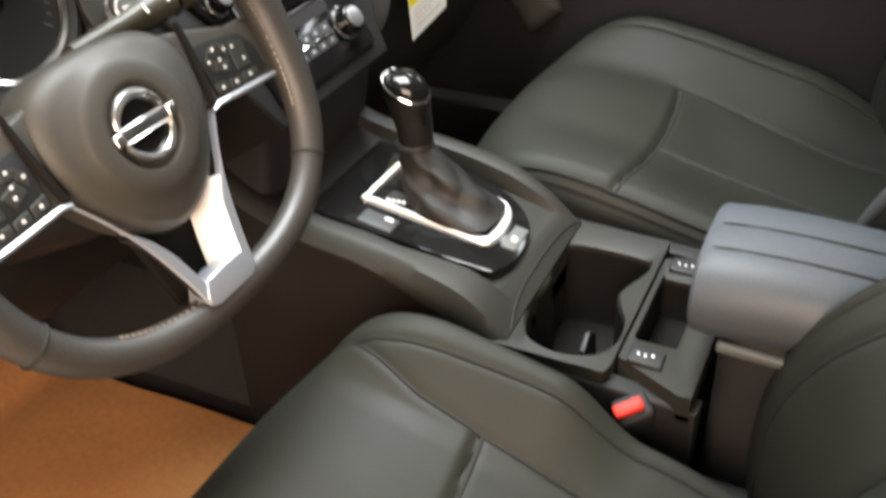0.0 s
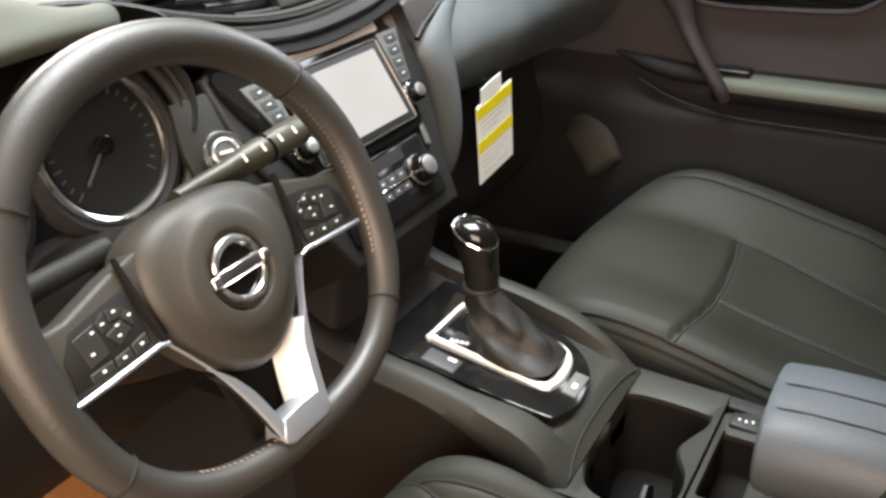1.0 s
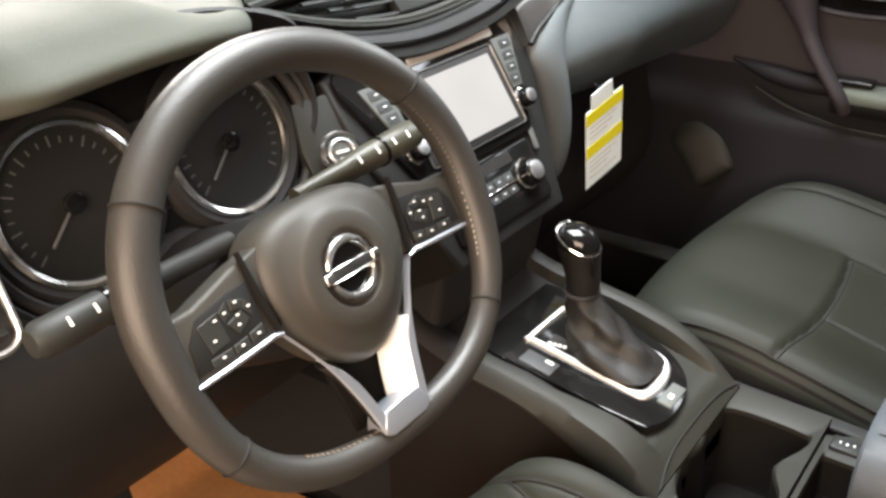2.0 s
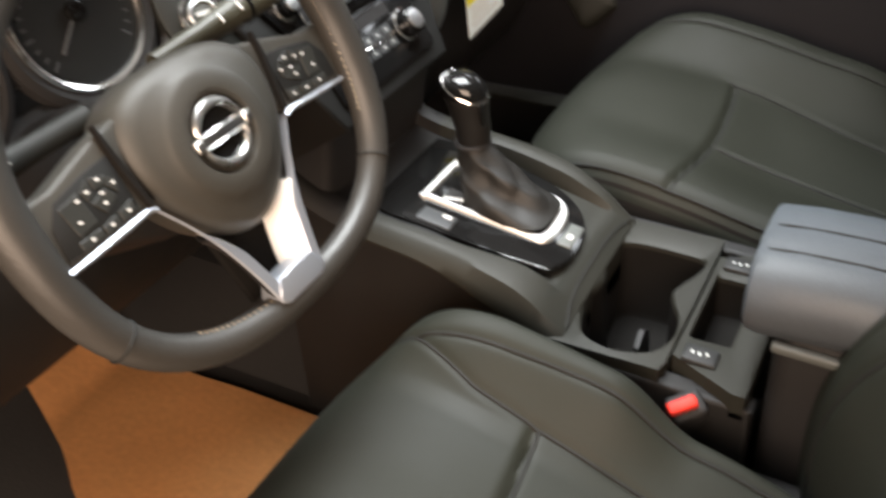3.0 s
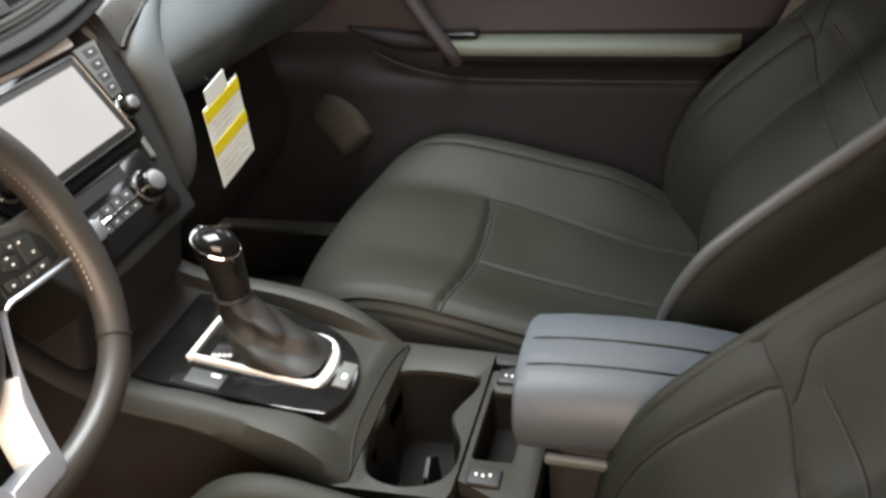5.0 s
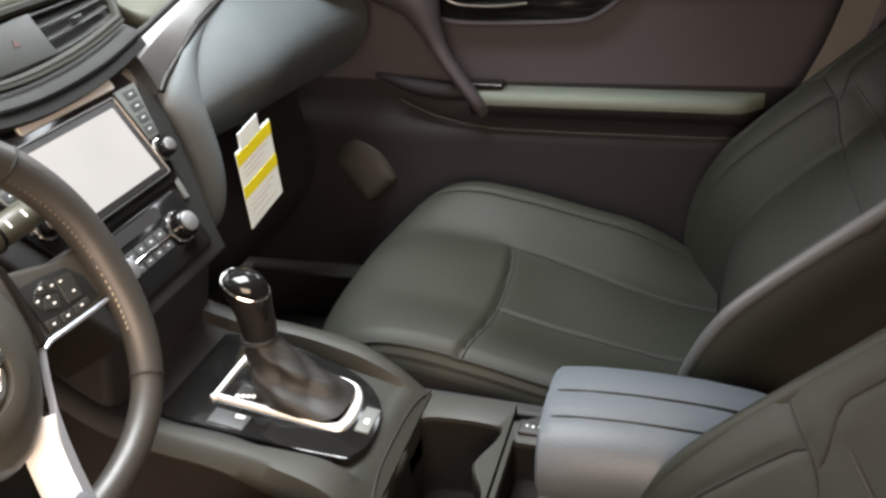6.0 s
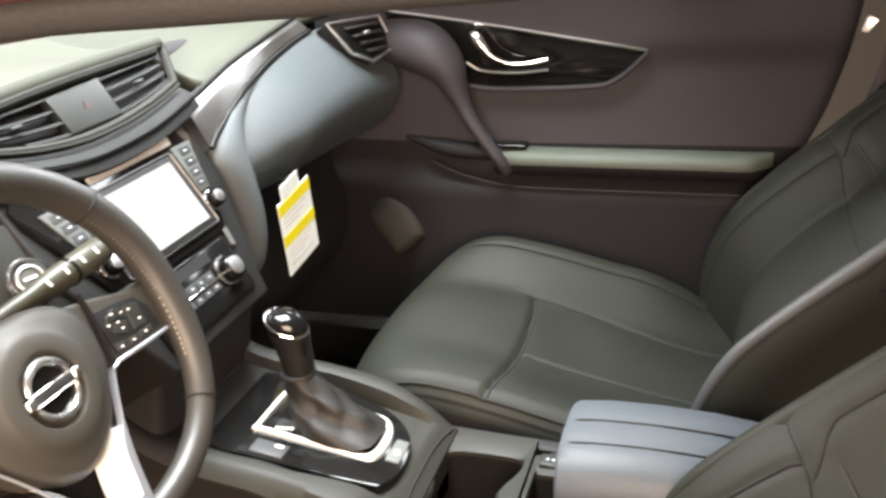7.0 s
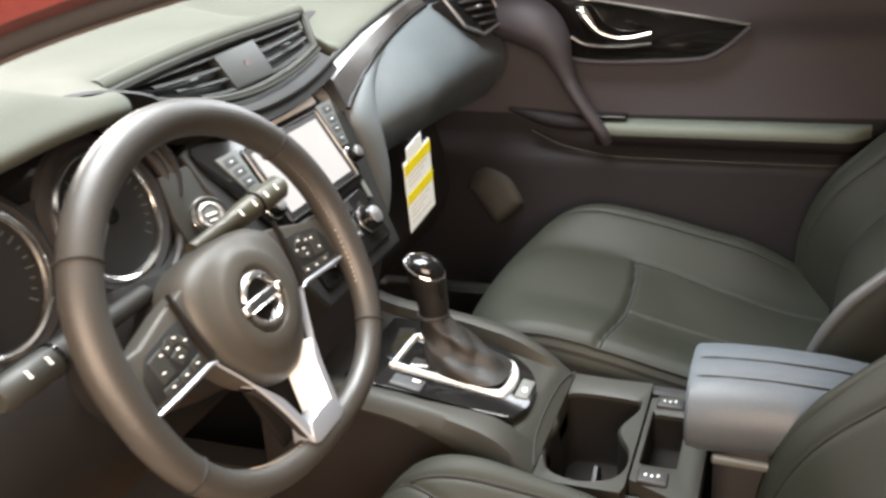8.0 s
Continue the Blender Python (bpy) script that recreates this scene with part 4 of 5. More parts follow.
    for side in (-1, 1):
        inward = near < 1 and side < 0
        put("back_seam", tube([bs(s, 0.118 * side, 0.0008) for s in np.linspace(0.10, joint - 0.018, 70)], 0.0015, 6), M_SEAM)
        put("back_piping", tube([bs(s, edge_line(s) * side, 0.0008) for s in np.linspace(0.05, joint - 0.001, 70)], 0.0016, 8), M_SEAM, "dark bolster piping")
        put("upper_piping", tube([bs(s, edge_line(s) * side, 0.0008) for s in np.linspace(joint + 0.001, 0.72, 70)], 0.0016, 8), M_SEAM, "dark upper bolster piping")
        # console-side passenger edge takes the paler copy, its highlight put in the colour
        put("bolster_edge", tube(spline([bs(s, (0.2490 - 0.06 * smooth_step(0.6, 0.95, s)) * side, -0.0065) for s in (0.04, 0.10, 0.17, 0.24, 0.32, 0.40, 0.55, 0.66)], 70), 0.0112, 12, flat=0.8), M_LITEDGE if inward else M_SEAT, "padded leather edge of the bolster")
        put("bolster_seam", tube([bs(cross_line(abs(a)), a * side, 0.0010) for a in np.linspace(0.12, 0.245, 40)], 0.0014, 6), M_SEAM)
        put("side_seam", tube([bs(joint + 0.02 * f, (0.2725 - 0.002 * f) * side, -0.012 - 0.075 * f) for f in np.linspace(0, 1, 12)], 0.0014, 6), M_SEAM)
    put("cross_seam", tube([bs(joint - 0.018, a, 0.0010) for a in np.linspace(-0.12, 0.12, 50)], 0.0015, 6), M_SEAM)
    put("insert_piping", tube([bs(joint + 0.022, a, 0.0012) for a in np.linspace(-0.185, 0.185, 60)], 0.0016, 6), M_SIDE, "fine piping across the backrest")
    # headrest
    bm = box((0.10, 0.25, 0.18), at(1.08, 0, 1.00, 0, 20, 0), 0.04, 5)
    put("headrest", bm, M_SEAT, "padded headrest")
    for side in (-1, 1):
        put("headrest_post", tube([(1.03, 0.06 * side, 0.86), (1.07, 0.06 * side, 0.95)], 0.006), M_STEEL)
        # runners
        put("seat_rail", box((0.50, 0.035, 0.04), at(0.25, 0.19 * side, 0.068), 0.004), M_STEEL, "steel seat rail")
        put("side_shield", box((0.46, 0.022, 0.09), at(0.26, 0.236 * side, 0.165, 0, 3, 0), 0.009), M_DARK, "black plastic side shield")
    put("seat_pan", box((0.42, 0.40, 0.05), at(0.25, 0, 0.13, 0, 5, 0), 0.01), M_DARK)
    return st


def buckle(x, y, z):
    b = thing("seat_belt_buckle", "black seat belt buckle with a red press button", "buckle", (x, y, z - 0.12))
    tilt = at(x, y, z, 24, -16, 38)
    mesh("housing", box((0.036, 0.028, 0.085), tilt @ at(0.004, 0, -0.045), 0.006), M_DARK, b, "black plastic housing")
    mesh("press_button", box((0.029, 0.012, 0.012), tilt @ at(0, 0, -0.001, 0, 0, 0), 0.003), M_RED, b, "red press button")
    mesh("stalk", tube([tilt @ Vector((0.004, 0, -0.085)), tilt @ Vector((0.0, 0, -0.13)), tilt @ Vector((-0.005, 0, -0.18))], 0.010, 10), M_DARK, b)


# ---- centre console ----
def console():
    c = thing("centre_console", "dark grey plastic centre console with cup holders and armrest", "console", (0.15, -0.01, 0.05))
    # hull: sections along x, with raised rims beside the selector plate
    rings, walls = [], []
    hz = spline([(-0.22, 0.46), (-0.15, 0.405), (-0.09, 0.381), (0.0, 0.367), (0.07, 0.355), (0.115, 0.346), (0.138, 0.337), (0.155, 0.324), (0.170, 0.312), (0.19, 0.306)], 60)

    def hull(x):
        return float(np.interp(x, [q[0] for q in hz], [q[1] for q in hz]))
    xs = np.linspace(-0.20, 0.168, 44)
    for x in xs:
        z = hull(x)
        yn, yf = -0.127 - 0.013 * smooth_step(0.02, 0.17, x), 0.118 - 0.018 * smooth_step(0.03, 0.16, x)
        flat = smooth_step(0.132, 0.150, x)
        zin = z - 0.009 * (1 - flat)
        zn = z + 0.007 * (1 - smooth_step(0.10, 0.16, x))
        zf = z + 0.015 * (1 - smooth_step(0.07, 0.16, x))
        yi = -0.097 + 0.010 * smooth_step(0.0, 0.12, x)
        yo = 0.084 - 0.010 * smooth_step(0.0, 0.12, x)
        drop = 0.010 + 0.026 * smooth_step(-0.02, 0.16, x)
        rings.append([(x, yy, zz) for yy, zz in ((yn - 0.002, z - drop - 0.004), (yn - 0.003, z - drop), (yn + 0.001, z - 0.45 * drop), (yn + 0.008, zn - 0.003), (yn + 0.016, zn), (yi - 0.004, zn - 0.001), (yi, zin), (yo, zin), (yo + 0.004, zf - 0.002), (yo + 0.010, zf), (yf - 0.012, zf + 0.001), (yf - 0.004, zf - 0.005), (yf, zf - 0.018), (yf + 0.001, z - drop - 0.02))])
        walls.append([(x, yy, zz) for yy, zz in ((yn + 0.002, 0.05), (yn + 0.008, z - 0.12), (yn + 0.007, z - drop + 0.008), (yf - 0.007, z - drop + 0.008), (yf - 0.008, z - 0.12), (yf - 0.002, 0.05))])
    # wall colour darkened for the shade between seat and console
    mesh("lower_wall", loft(walls), M_SHADED, c, "console wall, darkened for shade")
    # hull front split off and darkened for the dash overhang's shade
    mesh("shaded_hull_front", loft(rings[:14]), M_SHADED, c, "console hull front, darkened for the dash's shade")
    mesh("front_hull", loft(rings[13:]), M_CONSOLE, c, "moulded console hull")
    # near-black sheet laid in for the shade under the dash
    sheet = [[(x, yy, hull(x) + zz) for yy, zz in ((-0.099, -0.012), (-0.097, -0.0065), (0.083, -0.0065), (0.085, -0.012))] for x in np.linspace(-0.20, -0.078, 12)]
    mesh("front_shade_sheet", loft(sheet), M_GROOVE, c, "black sheet in front of the selector, for shade")
    # side panels towards the seats
    for side in (-1, 1):
        pts = [(0.14, 0.300), (0.36, 0.290), (0.36, 0.05), (0.14, 0.05)]
        m = basis((0, -0.012 + 0.120 * side, 0), (1, 0, 0), (0, 0, 1))
        mesh("side_panel", plate(pts, 0.02, m @ at(0, 0, 0.01), 0.006, 3), M_SHADED, c, "console side panel, darkened for shade")
    # cup holder plate: outer outline and the two-lobed opening share a count
    inner = []
    lobes = spline([(0.166, -0.060), (0.172, -0.024), (0.165, 0.010), (0.167, 0.045), (0.185, 0.056), (0.245, 0.055), (0.264, 0.047), (0.262, 0.022), (0.247, -0.014), (0.252, -0.034), (0.266, -0.060), (0.268, -0.095), (0.250, -0.120), (0.215, -0.130), (0.180, -0.112), (0.166, -0.060)], 61)[:-1]
    inner = [(float(p[0]), float(p[1])) for p in lobes]

    def to_rect(p, x0, y0, x1, y1, cx, cy):
        dx, dy = p[0] - cx, p[1] - cy
        f = min(((x1 - cx) if dx > 0 else (x0 - cx)) / dx if abs(dx) > 1e-6 else 1e9, ((y1 - cy) if dy > 0 else (y0 - cy)) / dy if abs(dy) > 1e-6 else 1e9)
        return (cx + dx * f, cy + dy * f)
    outer = [to_rect(p, 0.152, -0.1395, 0.2725, 0.098, 0.215, -0.035) for p in inner]
    ch = mesh("cup_holder", hole_plate(outer, inner, 0.309, 0.310), M_CONSOLE, c, "two-lobed cup holder")
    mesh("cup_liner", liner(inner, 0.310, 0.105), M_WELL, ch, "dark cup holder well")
    mesh("cup_spring", plate([(-0.040, -0.040), (0.030, -0.040), (0.022, 0.026), (0.0, 0.034), (-0.030, 0.010)], 0.005, basis((0.221, -0.045, 0.235), (0.06, -1, 0), (0, 0, 1)), 0.0015), M_DARK, c, "fin between the two cups")
    # rear plate with pocket and seat heater switches
    inner = round_rect(0.282, -0.078, 0.324, 0.030, 0.004, 7)
    outer = [to_rect(p, 0.2755, -0.142, 0.362, 0.098, 0.303, -0.024) for p in inner]
    sp = mesh("switch_plate", hole_plate(outer, inner, 0.308, 0.309), M_CONSOLE, c, "plate with a small pocket")
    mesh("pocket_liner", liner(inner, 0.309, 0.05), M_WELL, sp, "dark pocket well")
    for y in (-0.106, 0.052):
        sw = mesh("heater_switch", box((0.034, 0.024, 0.008), at(0.301, y, 0.3095, 0, 3, 0), 0.0025), M_SWITCH, c, "seat heater rocker switch")
        for dx in (-0.008, -0.001, 0.006):
            mesh("switch_mark", box((0.0022, 0.0034, 0.0008), at(0.301 + dx, y + 0.0016 * math.sin(400 * dx), 0.3137, 0, 3, 0), 0), M_GREY, sw, smooth=False)
    # parting line between the selector hull and the cup plate
    line = spline([(0.1675, -0.122, 0.3130), (0.160, -0.09, 0.3205), (0.156, -0.05, 0.3240), (0.156, 0.02, 0.3240), (0.160, 0.065, 0.3210), (0.167, 0.096, 0.3140)], 30)
    mesh("parting_line", tube(line, 0.0013, 6), M_SEAM, c)
    # rear box and armrest
    mesh("rear_box", box((0.34, 0.215, 0.33), at(0.535, -0.014, 0.205), 0.02, 4), M_DARK, c, "dark storage box under the armrest")
    mesh("latch_strip", box((0.075, 0.010, 0.010), at(0.402, -0.1225, 0.360, 0, 2, 0), 0.003), M_KEY, c, "pale latch strip")
    rings = []
    sec = [(-0.112, 0.362), (-0.122, 0.380), (-0.121, 0.403), (-0.108, 0.424), (-0.084, 0.434), (-0.040, 0.435), (0.005, 0.427), (0.040, 0.410), (0.060, 0.390), (0.064, 0.372), (0.056, 0.358)]
    sec = spline(sec, 56)
    for x, f, dz in ((0.352, 0.55, 0.0), (0.340, 0.80, 0.0), (0.334, 0.91, 0.0), (0.337, 0.97, 0.0), (0.350, 1.0, 0.0), (0.372, 1.01, 0.002), (0.42, 1.0, 0.003), (0.48, 1.0, 0.0), (0.53, 0.98, -0.006), (0.57, 0.94, -0.014), (0.595, 0.84, -0.020), (0.603, 0.55, -0.022)):
        row = []
        for y, z in sec:
            g = -0.0020 * (bump(y, -0.036, 0.0030) + bump(y, -0.078, 0.0030))
            row.append((x, -0.027 + (y + 0.027) * f, 0.400 + (z - 0.400 + g) * f + dz))
        rings.append(row)
    arm = mesh("armrest", loft(rings), M_ARM, c, "padded grey leatherette armrest lid")

    def top(y):
        zs = [(abs(p[0] - y), p[1]) for p in sec if p[1] > 0.40]
        return min(zs)[1]
    for y in (-0.036, -0.078):
        pts = [(0.3335, y * 0.95, top(y) - 0.014), (0.340, y * 0.98, top(y) - 0.0055), (0.348, y, top(y) - 0.0015), (0.372, y, top(y) + 0.0005), (0.42, y, top(y) + 0.0015), (0.48, y, top(y) - 0.001), (0.53, y, top(y) - 0.007), (0.565, y, top(y) - 0.017)]
        mesh("armrest_seam", tube(spline(pts, 30), 0.0012, 6), M_SEAM, arm)

    # selector: plate, bezel, boot, knob
    g = thing("gear_selector", "automatic gear selector with leather boot and gloss knob", "gear lever", (0.02, 0.0, 0.36))
    slope = 9.9
    m = at(0.030, -0.006, 0.360, 0, slope, 0)
    out = [(-0.118, -0.080), (-0.090, -0.083), (-0.020, -0.080), (0.087, -0.073), (0.104, -0.062), (0.113, -0.034), (0.107, 0.018), (0.078, 0.056), (0.026, 0.078), (-0.080, 0.086), (-0.118, 0.080)]
    out = [(float(q[0]), float(q[1])) for q in spline(out, 50)]
    mesh("selector_plate", plate(out, 0.010, m @ at(0, 0, 0.002), 0.002), M_BLACK, g, "gloss black selector plate")
    bez = [(-0.075, -0.030), (-0.0745, -0.0350), (-0.069, -0.0380), (0.000, -0.0375), (0.062, -0.0370), (0.076, -0.035), (0.083, -0.027), (0.086, -0.010), (0.085, 0.012), (0.078, 0.034), (0.062, 0.048), (0.020, 0.052), (-0.058, 0.052), (-0.072, 0.047), (-0.075, 0.038)]
    bez = [(float(q[0]), float(q[1])) for q in spline(bez + bez[:1], 76)[:-1]]
    mesh("bezel", band(bez, lambda x: 0.0075 + 0.0070 * smooth_step(0.045, 0.084, x), 0.0048, m @ at(0, 0, 0.0018)), M_SATIN, g, "bright satin bezel frame")
    mesh("gate_label", plate(round_rect(-0.052, -0.034, -0.028, -0.006, 0.003), 0.002, m @ at(0, 0, 0.0045), 0), M_DARK, g)
    for k in range(4):
        mesh("gate_mark", box((0.004, 0.005, 0.0006), m @ at(-0.048 + 0.0055 * k, -0.026 + 0.002 * k, 0.0048), 0), M_MARK, g, smooth=False)
    mesh("side_button", box((0.042, 0.024, 0.005), m @ at(-0.040, -0.062, 0.0015), 0.0015), M_PANEL, g, "grey button beside the bezel")
    mesh("button_light", box((0.010, 0.0045, 0.001), m @ at(-0.030, -0.056, 0.0042), 0), M_MARK, g, smooth=False)
    mesh("rear_button", box((0.017, 0.042, 0.005), m @ at(0.0985, -0.006, 0.0015), 0.0015), M_KEY, g, "grey rear button")
    mesh("rear_mark", box((0.005, 0.008, 0.001), m @ at(0.099, -0.010, 0.0042), 0), M_MARK, g, smooth=False)
    # boot: creased cone from the bezel up to the knob's neck
    rings = []
    top_c, base_c = Vector((0.005, 0.0, 0.434)), m @ Vector((0.019, 0.003, 0.004))
    for i in range(22):
        t = i / 21
        c0 = base_c.lerp(top_c, t)
        wx = 0.038 * (1 - t) ** 1.05 + 0.0175
        wy = 0.022 * (1 - t) ** 1.1 + 0.0175
        row = []
        for k in range(48):
            q = 2 * math.pi * k / 48
            sq = 1 / (abs(math.cos(q)) ** 4 + abs(math.sin(q)) ** 4) ** 0.25 if t < 0.3 else 1.0
            sq = sq * (1 - t / 0.3) + t / 0.3 if t < 0.3 else 1
            env = math.sin(math.pi * min(1, t * 1.15))
            fold = 1 + (0.32 * abs(math.sin(1.5 * q + 2.6 * t + 0.4)) - 0.20) * env + (0.16 * abs(math.sin(2.5 * q - 5.5 * t)) - 0.10) * math.sin(math.pi * t)
            row.append((c0.x + wx * sq * fold * math.cos(q), c0.y + wy * sq * fold * math.sin(q), c0.z + 0.004 * math.sin(4 * q + 9 * t) * math.sin(math.pi * t)))
        rings.append(row)
    mesh("boot", loft(rings), M_BOOT, g, "creased brown-black leather boot")
    # knob: leather grip below, gloss cap leaning forward
    axis = spline([(0.006, 0.430), (0.006, 0.450), (0.003, 0.470), (0.001, 0.484), (-0.002, 0.497), (-0.005, 0.507), (-0.007, 0.513), (-0.0075, 0.5155)], 29)
    rad = spline([(0.0168, 0), (0.0182, 0), (0.0198, 0), (0.0217, 0), (0.0225, 0), (0.0200, 0), (0.0126, 0), (0.0015, 0)], 29)
    rings = []
    for p, q in zip(axis, rad):
        rings.append([(p[0] + 1.12 * q[0] * math.cos(t), q[0] * math.sin(t), p[1]) for t in (2 * math.pi * k / 32 for k in range(32))])
    grip = mesh("knob_grip", loft(rings[:15]), M_GRIP, g, "dark leather grip of the knob")
    mesh("knob_cap", loft(rings[14:]), M_BLACK, g, "gloss black knob cap")
    hoop = []
    for t in (2 * math.pi * k / 40 for k in range(40)):
        z = 0.4995 - 0.0128 * math.cos(t + 0.25)
        px = float(np.interp(z, [p[1] for p in axis], [p[0] for p in axis]))
        pr = float(np.interp(z, [p[1] for p in axis], [q[0] for q in rad])) - 0.0013
        hoop.append((px + 1.12 * pr * math.cos(t), pr * math.sin(t), z))
    mesh("knob_band", tube(hoop, 0.0021, 8, loop=True, flat=0.8), M_CHROME, g, "chrome band")
    strip = [(p[0] + 1.12 * q[0] * math.cos(-0.45) + 0.0004, q[0] * math.sin(-0.45), p[1]) for p, q in zip(axis[6:14], rad[6:14])]
    mesh("release_button", tube(strip, [0.003, 0.0055, 0.006, 0.006, 0.006, 0.006, 0.0055, 0.003], 10, flat=0.4), M_BLACK, grip, "gloss black release button")
    mesh("neck_ring", ring(0.0188, 0.0028, at(0.005, 0, 0.434)), M_DARK, g)


M_GRIP = mat("grip_leather", (0.0095, 0.0088, 0.0082), 0.36, grain=420, bump=0.2, spec=0.45)
M_BOOT = mat("boot_leather", (0.0108, 0.0100, 0.0088), 0.55, grain=300, bump=0.3)


# ---- passenger door ----
def door():
    d = thing("door_1", "closed dark passenger door with armrest and gloss trim", "car door", (0.2, 0.72, 0.05), kind="structure")
    # panel with a shallow relief: sill, pocket bulge, recess over the armrest
    lower, upper = [], []
    for x in np.linspace(-0.60, 0.78, 70):
        c = []
        for z in np.linspace(0.06, 0.86, 65):
            y = 0.715
            y -= 0.035 * smooth_step(0.465, 0.425, z) * smooth_step(0.08, 0.16, z) * smooth_step(-0.5, 0.05, x)
            y -= 0.012 * smooth_step(0.64, 0.70, z)
            y += 0.015 * smooth_step(0.78, 0.86, z)
            y += 0.02 * smooth_step(-0.05, -0.4, x)
            y += 0.03 * smooth_step(0.66, 0.78, x)
            c.append((x, y, z))
        lower.append(c[:37] + [(x, 0.79, c[36][2]), (x, 0.79, 0.06)])
        upper.append(c[36:] + [(x, 0.79, 0.86), (x, 0.79, c[36][2])])
    mesh("lower_panel", loft(lower), M_DOOR, d, "moulded lower door panel, darkened for shade")
    mesh("upper_panel", loft(upper), M_DOORTOP, d, "upper door trim, lightened for haze")
    # armrest shelf
    rings, under_rings = [], []
    for s in np.linspace(0, 1, 30):
        x = 0.075 + 0.475 * s
        w = 0.050 * (1 - 0.72 * smooth_step(0.90, 1.0, s) ** 2) * (0.75 + 0.25 * smooth_step(0, 0.1, s))
        z = 0.505 - 0.004 * s
        y = 0.712
        rings.append([(x, y, z), (x, y - w * 0.6, z + 0.002), (x, y - w * 0.86, z - 0.002), (x, y - w * 0.97, z - 0.008), (x, y - w, z - 0.015), (x, y - w * 0.97, z - 0.021), (x, y, z - 0.024)])
        under_rings.append([(x, y, z - 0.023), (x, y - w * 0.95, z - 0.022), (x, y - w * 0.94, z - 0.028), (x, y - w * 0.7, z - 0.044), (x, y, z - 0.056)])
    # pale pad kept thin, underside darkened: light from above in the colour
    mesh("armrest", loft(rings), M_DOORARM, d, "grey padded door armrest")
    mesh("armrest_base", loft(under_rings), M_DOOR, d, "underside of the armrest, darkened for shade")
    mesh("crease", tube(spline([(-0.05, 0.690, 0.482), (-0.026, 0.686, 0.472), (0.019, 0.683, 0.455), (0.10, 0.680, 0.440), (0.19, 0.6795, 0.436), (0.47, 0.679, 0.434), (0.62, 0.680, 0.434)], 40), 0.0022, 8), M_CONSOLE, d, "thin ridge line")
    # pull handle
    p = spline([(-0.125, 0.700, 0.700), (-0.085, 0.682, 0.700), (-0.035, 0.668, 0.690), (0.002, 0.660, 0.660), (0.022, 0.656, 0.615), (0.040, 0.655, 0.572)], 30)
    r = [0.036 + 0.014 * bump(i / 29, 0.36, 0.28) - 0.022 * smooth_step(0.45, 1.0, i / 29) for i in range(30)]
    mesh("pull_handle", tube(p, r, 16, flat=0.9), M_DOORTOP, d, "sweeping brown-grey pull handle")
    p = spline([(0.030, 0.655, 0.598), (0.045, 0.655, 0.565), (0.064, 0.656, 0.534), (0.092, 0.660, 0.492), (0.100, 0.672, 0.470)], 20)
    mesh("pull_bar", tube(p, [0.0145 - 0.0025 * i / 19 for i in range(20)], 12, flat=0.9), M_DOORTOP, d, "lower end of the pull handle")
    p = spline([(-0.095, 0.700, 0.522), (-0.06, 0.690, 0.516), (-0.02, 0.684, 0.508), (0.03, 0.682, 0.502), (0.09, 0.685, 0.500)], 20)
    mesh("armrest_nose", tube(p, [0.004 + 0.011 * smooth_step(0, 0.6, i / 19) for i in range(20)], 12), M_DOOR, d, "front end of the armrest")
    # gloss trim with the chrome line and the release lever
    m = basis((0, 0.700, 0), (1, 0, 0), (0, 0, 1))
    out = spline([(-0.12, 0.752), (0.05, 0.726), (0.20, 0.700), (0.343, 0.675)], 20)
    low = spline([(0.343, 0.672), (0.328, 0.658), (0.312, 0.643), (0.287, 0.626), (0.257, 0.617), (0.163, 0.613), (0.05, 0.615), (-0.02, 0.640), (-0.10, 0.70)], 40)
    mesh("trim_insert", plate([(float(q[0]), float(q[1])) for q in out] + [(float(q[0]), float(q[1])) for q in low], 0.012, m, 0.002), M_BLACK, d, "gloss black trim insert")
    mesh("chrome_line", tube([(q[0], 0.698, q[1] + 0.002) for q in out], 0.0034, 8), M_CHROME, d, "thin chrome line")
    mesh("trim_lip", tube([(q[0], 0.697, q[1]) for q in low], 0.0045, 8), M_DOORTOP, d)
    lever = spline([(0.042, 0.690, 0.712), (0.052, 0.682, 0.708), (0.064, 0.676, 0.694), (0.082, 0.675, 0.674), (0.112, 0.678, 0.661), (0.145, 0.682, 0.660), (0.176, 0.690, 0.665)], 28)
    rl = [0.0032 + 0.0072 * bump(i / 27, 0.24, 0.20) for i in range(28)]
    mesh("release_lever", tube(lever, rl, 12), M_CHROME, d, "chrome door release lever")
    cup = spline([(0.03, 0.695, 0.66), (0.06, 0.695, 0.645), (0.12, 0.695, 0.641), (0.175, 0.695, 0.646)], 16)
    mesh("lever_cup", tube(cup, 0.0022, 8), M_TRIM, d, "silver edge of the lever cup")
    # window switches beside the handle
    mesh("switch_plate", box((0.07, 0.03, 0.010), at(0.10, 0.690, 0.512), 0.003), M_BLACK, d)
    # rounded speaker housing low at the front
    lip_m = basis((-0.127, 0.688, 0.346), (1, 0.10, 0), (0, 0.25, 1))
    shape = [(-0.062, 0.016), (-0.050, 0.042), (-0.022, 0.060), (0.014, 0.052), (0.040, 0.032), (0.060, -0.010), (0.052, -0.026), (0.004, -0.060), (-0.022, -0.032)]
    shape = [(float(q[0]), float(q[1])) for q in spline(shape + shape[:1], 46)[:-1]]
    rings = [[lip_m @ Vector((x * k, y * k, z)) for x, y in shape] for k, z in ((1.04, -0.02), (1.0, -0.004), (0.95, 0.006), (0.84, 0.013), (0.6, 0.016), (0.2, 0.017))]
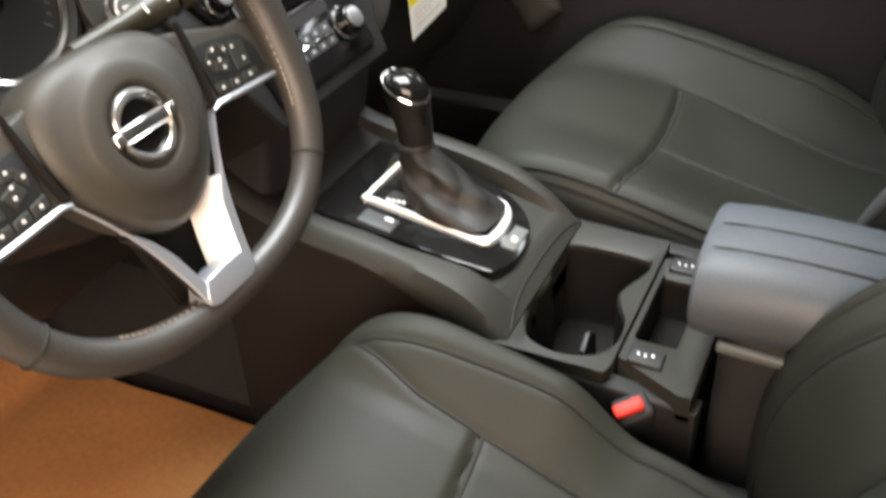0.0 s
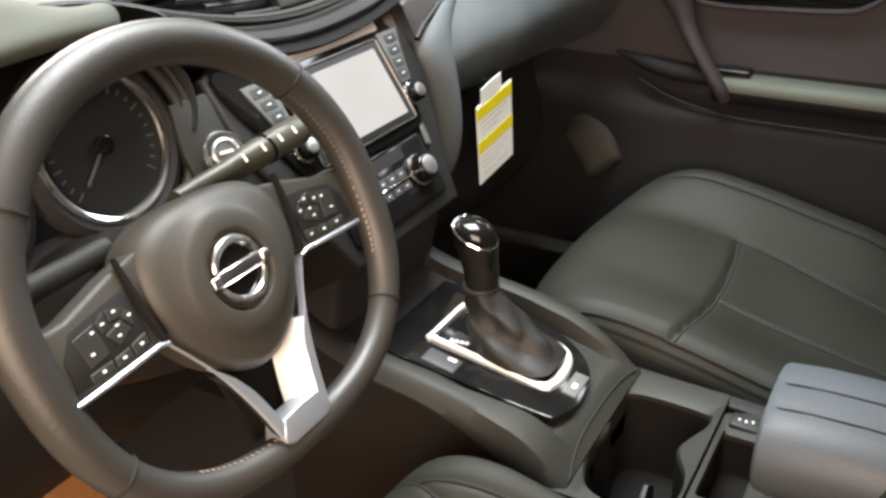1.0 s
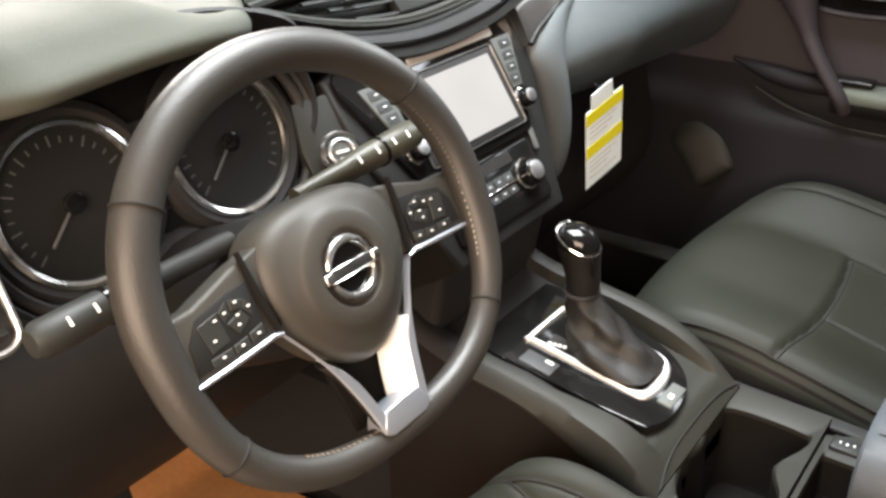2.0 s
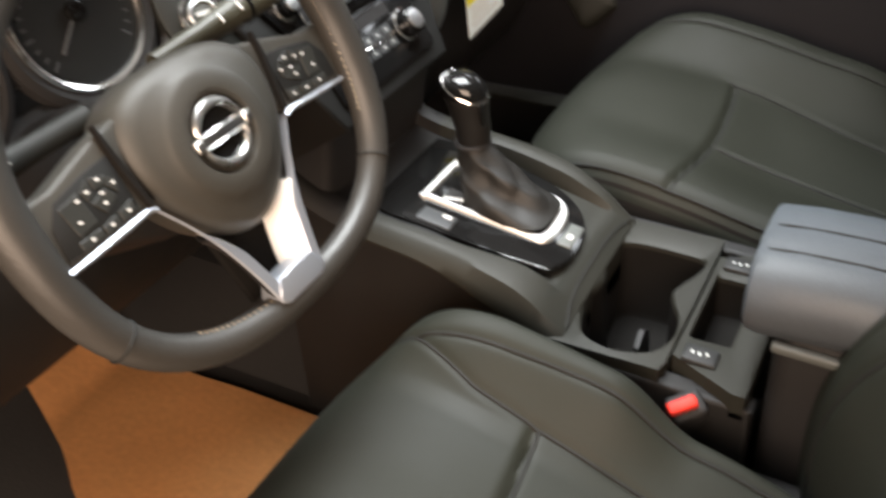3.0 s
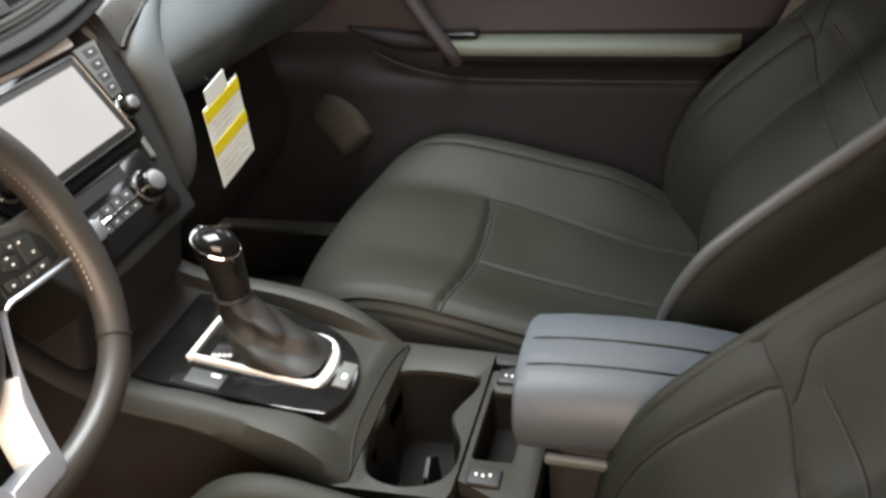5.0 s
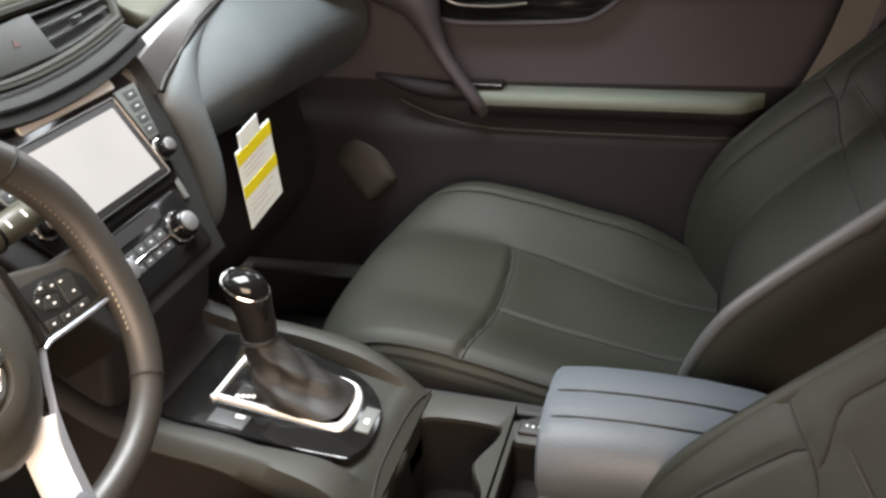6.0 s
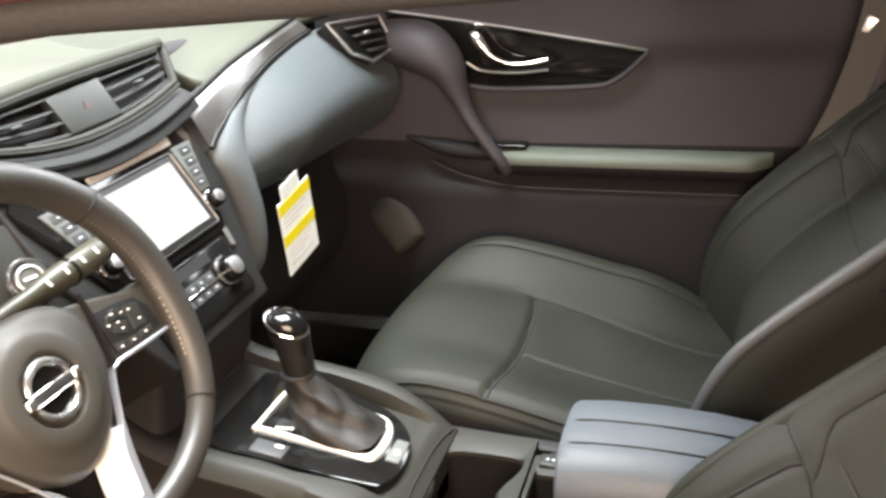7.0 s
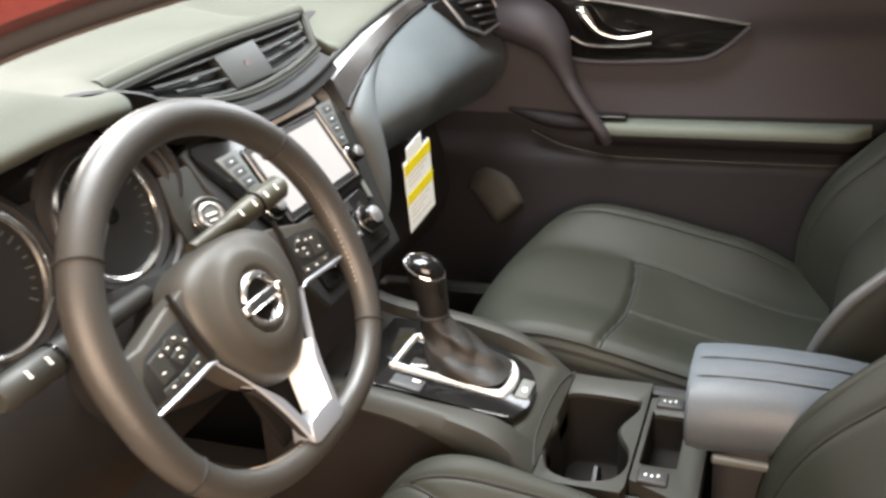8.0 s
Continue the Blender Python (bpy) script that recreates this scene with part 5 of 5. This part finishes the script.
    mesh("speaker_cover", loft(rings), M_CONSOLE, d, "rounded grey speaker cover")
    # belt line and dark window above
    mesh("belt_rail", box((1.35, 0.06, 0.03), at(0.09, 0.745, 0.862), 0.01), M_DOOR, d)


def pillar():
    p = thing("centre_pillar", "dark centre pillar trim behind the passenger door", "pillar trim", (0.7, 0.70, 0.05), kind="structure")
    rings = []
    for t in np.linspace(0, 1, 14):
        x, z = 0.72 + 0.02 * t, 0.06 + 0.95 * t
        rings.append([(x - 0.05, 0.70, z), (x - 0.04, 0.665, z), (x + 0.05, 0.66, z), (x + 0.08, 0.70, z), (x + 0.08, 0.76, z), (x - 0.05, 0.76, z)])
    mesh("trim", loft(rings), M_POST, p)
    s = thing("seat_belt", "dark woven seat belt hanging by the pillar", "seat belt", (0.66, 0.66, 0.2))
    pts = spline([(0.70, 0.648, 0.92), (0.675, 0.640, 0.72), (0.645, 0.635, 0.60), (0.60, 0.632, 0.48), (0.575, 0.635, 0.30), (0.57, 0.64, 0.12)], 40)
    rings = []
    for q in pts:
        rings.append([(q[0] - 0.022, q[1], q[2] + 0.008), (q[0] + 0.022, q[1] - 0.004, q[2] - 0.004), (q[0] + 0.022, q[1] - 0.0025, q[2] - 0.004), (q[0] - 0.022, q[1] + 0.0015, q[2] + 0.008)])
    mesh("webbing", loft(rings), M_BELT, s, "dark webbing")
    mesh("guide", box((0.05, 0.014, 0.03), at(0.682, 0.645, 0.715, 0, 20, 0), 0.005), M_SILVER, s, "silver belt guide")


# ---- loose things ----
def tag():
    t = thing("price_tag", "white hanging card with two yellow stripes, by the glovebox", "tag", (-0.138, 0.325, 0.49))
    m = Matrix.Translation((-0.1165, 0.278, 0.5065)) @ Matrix.Scale(0.962, 4) @ basis((0, 0, 0), (0.09, 0.962, 0.20), (0.06, -0.18, 0.97))
    body = [(-0.047, -0.062), (0.046, -0.062), (0.046, 0.064), (-0.047, 0.064)]
    mesh("card", plate(body, 0.0012, m, 0.0003, 1), M_WHITE, t, smooth=False)
    mesh("tab", plate([(-0.034, 0.064), (0.020, 0.064), (0.018, 0.088), (-0.034, 0.086)], 0.0010, m @ at(0, 0, 0.0002), 0), M_WHITE, t, "white paper tab", smooth=False)
    for y in (0.051, -0.002):
        mesh("stripe", plate([(-0.047, y - 0.009), (0.046, y - 0.009), (0.046, y + 0.009), (-0.047, y + 0.009)], 0.0006, m @ at(0, 0, 0.0007), 0), M_YELLOW, t, "yellow printed stripe", smooth=False)
    for k, y in enumerate((0.034, 0.026, 0.018, -0.022, -0.030, -0.038, -0.048)):
        mesh("print_bar", plate([(-0.038, y), (0.030 - 0.012 * (k % 3), y), (0.030 - 0.012 * (k % 3), y + 0.003), (-0.038, y + 0.003)], 0.0004, m @ at(0, 0, 0.0005), 0), M_GREY, t, smooth=False)
    mesh("string", tube([m @ Vector((-0.008, 0.082, 0)), m @ Vector((-0.008, 0.090, -0.014))], 0.0006, 5), M_DARK, t)


def paper_mat():
    bm = bmesh.new()
    nx, ny = 40, 36
    vs = []
    for i in range(nx + 1):
        for j in range(ny + 1):
            x = -0.58 + 0.70 * i / nx
            y0 = float(np.interp(x, (-0.58, -0.45, -0.385, -0.20, 0.12), (-0.275, -0.332, -0.378, -0.475, -0.570))) + 0.008 * noise.noise(Vector((x * 9, 0, 7)))
            y = y0 + (-0.148 - y0) * j / ny + 0.025 * (x + 0.3)
            z = 0.059 + 0.006 * noise.noise(Vector((x * 6, y * 6, 0))) + 0.0025 * noise.noise(Vector((x * 17, y * 11, 3))) + 0.07 * smooth_step(-0.50, -0.60, x)
            vs.append(bm.verts.new((x, y, z)))
    for i in range(nx):
        for j in range(ny):
            a = i * (ny + 1) + j
            bm.faces.new((vs[a], vs[a + 1], vs[a + ny + 2], vs[a + ny + 1]))
    bmesh.ops.solidify(bm, geom=bm.faces[:], thickness=0.0012)
    ob = part("paper_mat", bm, M_PAPER)
    tagged(ob, "tan kraft paper floor protector lying on the carpet", "floor mat")


def sill():
    tagged(part("scuff_plate", box((0.42, 0.034, 0.008), at(-0.16, 0.640, 0.152, 8, 0, 0), 0.003), M_CONSOLE), "grey scuff plate on the passenger sill", "sill", kind="structure")
    tagged(part("sill_trim", box((1.3, 0.05, 0.10), at(0.05, 0.665, 0.10), 0.015), M_DARK), "dark door sill trim beside the carpet", "sill", kind="structure")
    tagged(part("sill_trim", box((1.3, 0.05, 0.10), at(0.05, -0.665, 0.06), 0.015), M_DARK), "dark door sill trim beside the carpet", "sill", kind="structure")


setting()
side_rail("side_frame_driver", -1, "dark roof rail and windscreen pillar over the open driver's doorway")
side_rail("side_frame_passenger", 1, "dark roof rail and windscreen pillar over the passenger door")
dashboard()
steering_wheel()
console()
seat(-0.372, "charcoal leather driver seat behind the steering wheel", (-0.016, 0.0, 0.0), nose=0.036, k=0.70, seams=((0.122, 0.40), (-0.122, 0.40)), reach=(-0.114, 0.114), joint=0.445)
seat(0.400, "charcoal leather passenger seat beside the console", (0.018, -0.004, -0.022), seams=((0.103, 0.66), (-0.080, 0.69)), reach=(-0.224, 0.100), near=0.30, joint=0.492)
buckle(0.300, -0.157, 0.290)
door()
pillar()
tag()
paper_mat()
sill()
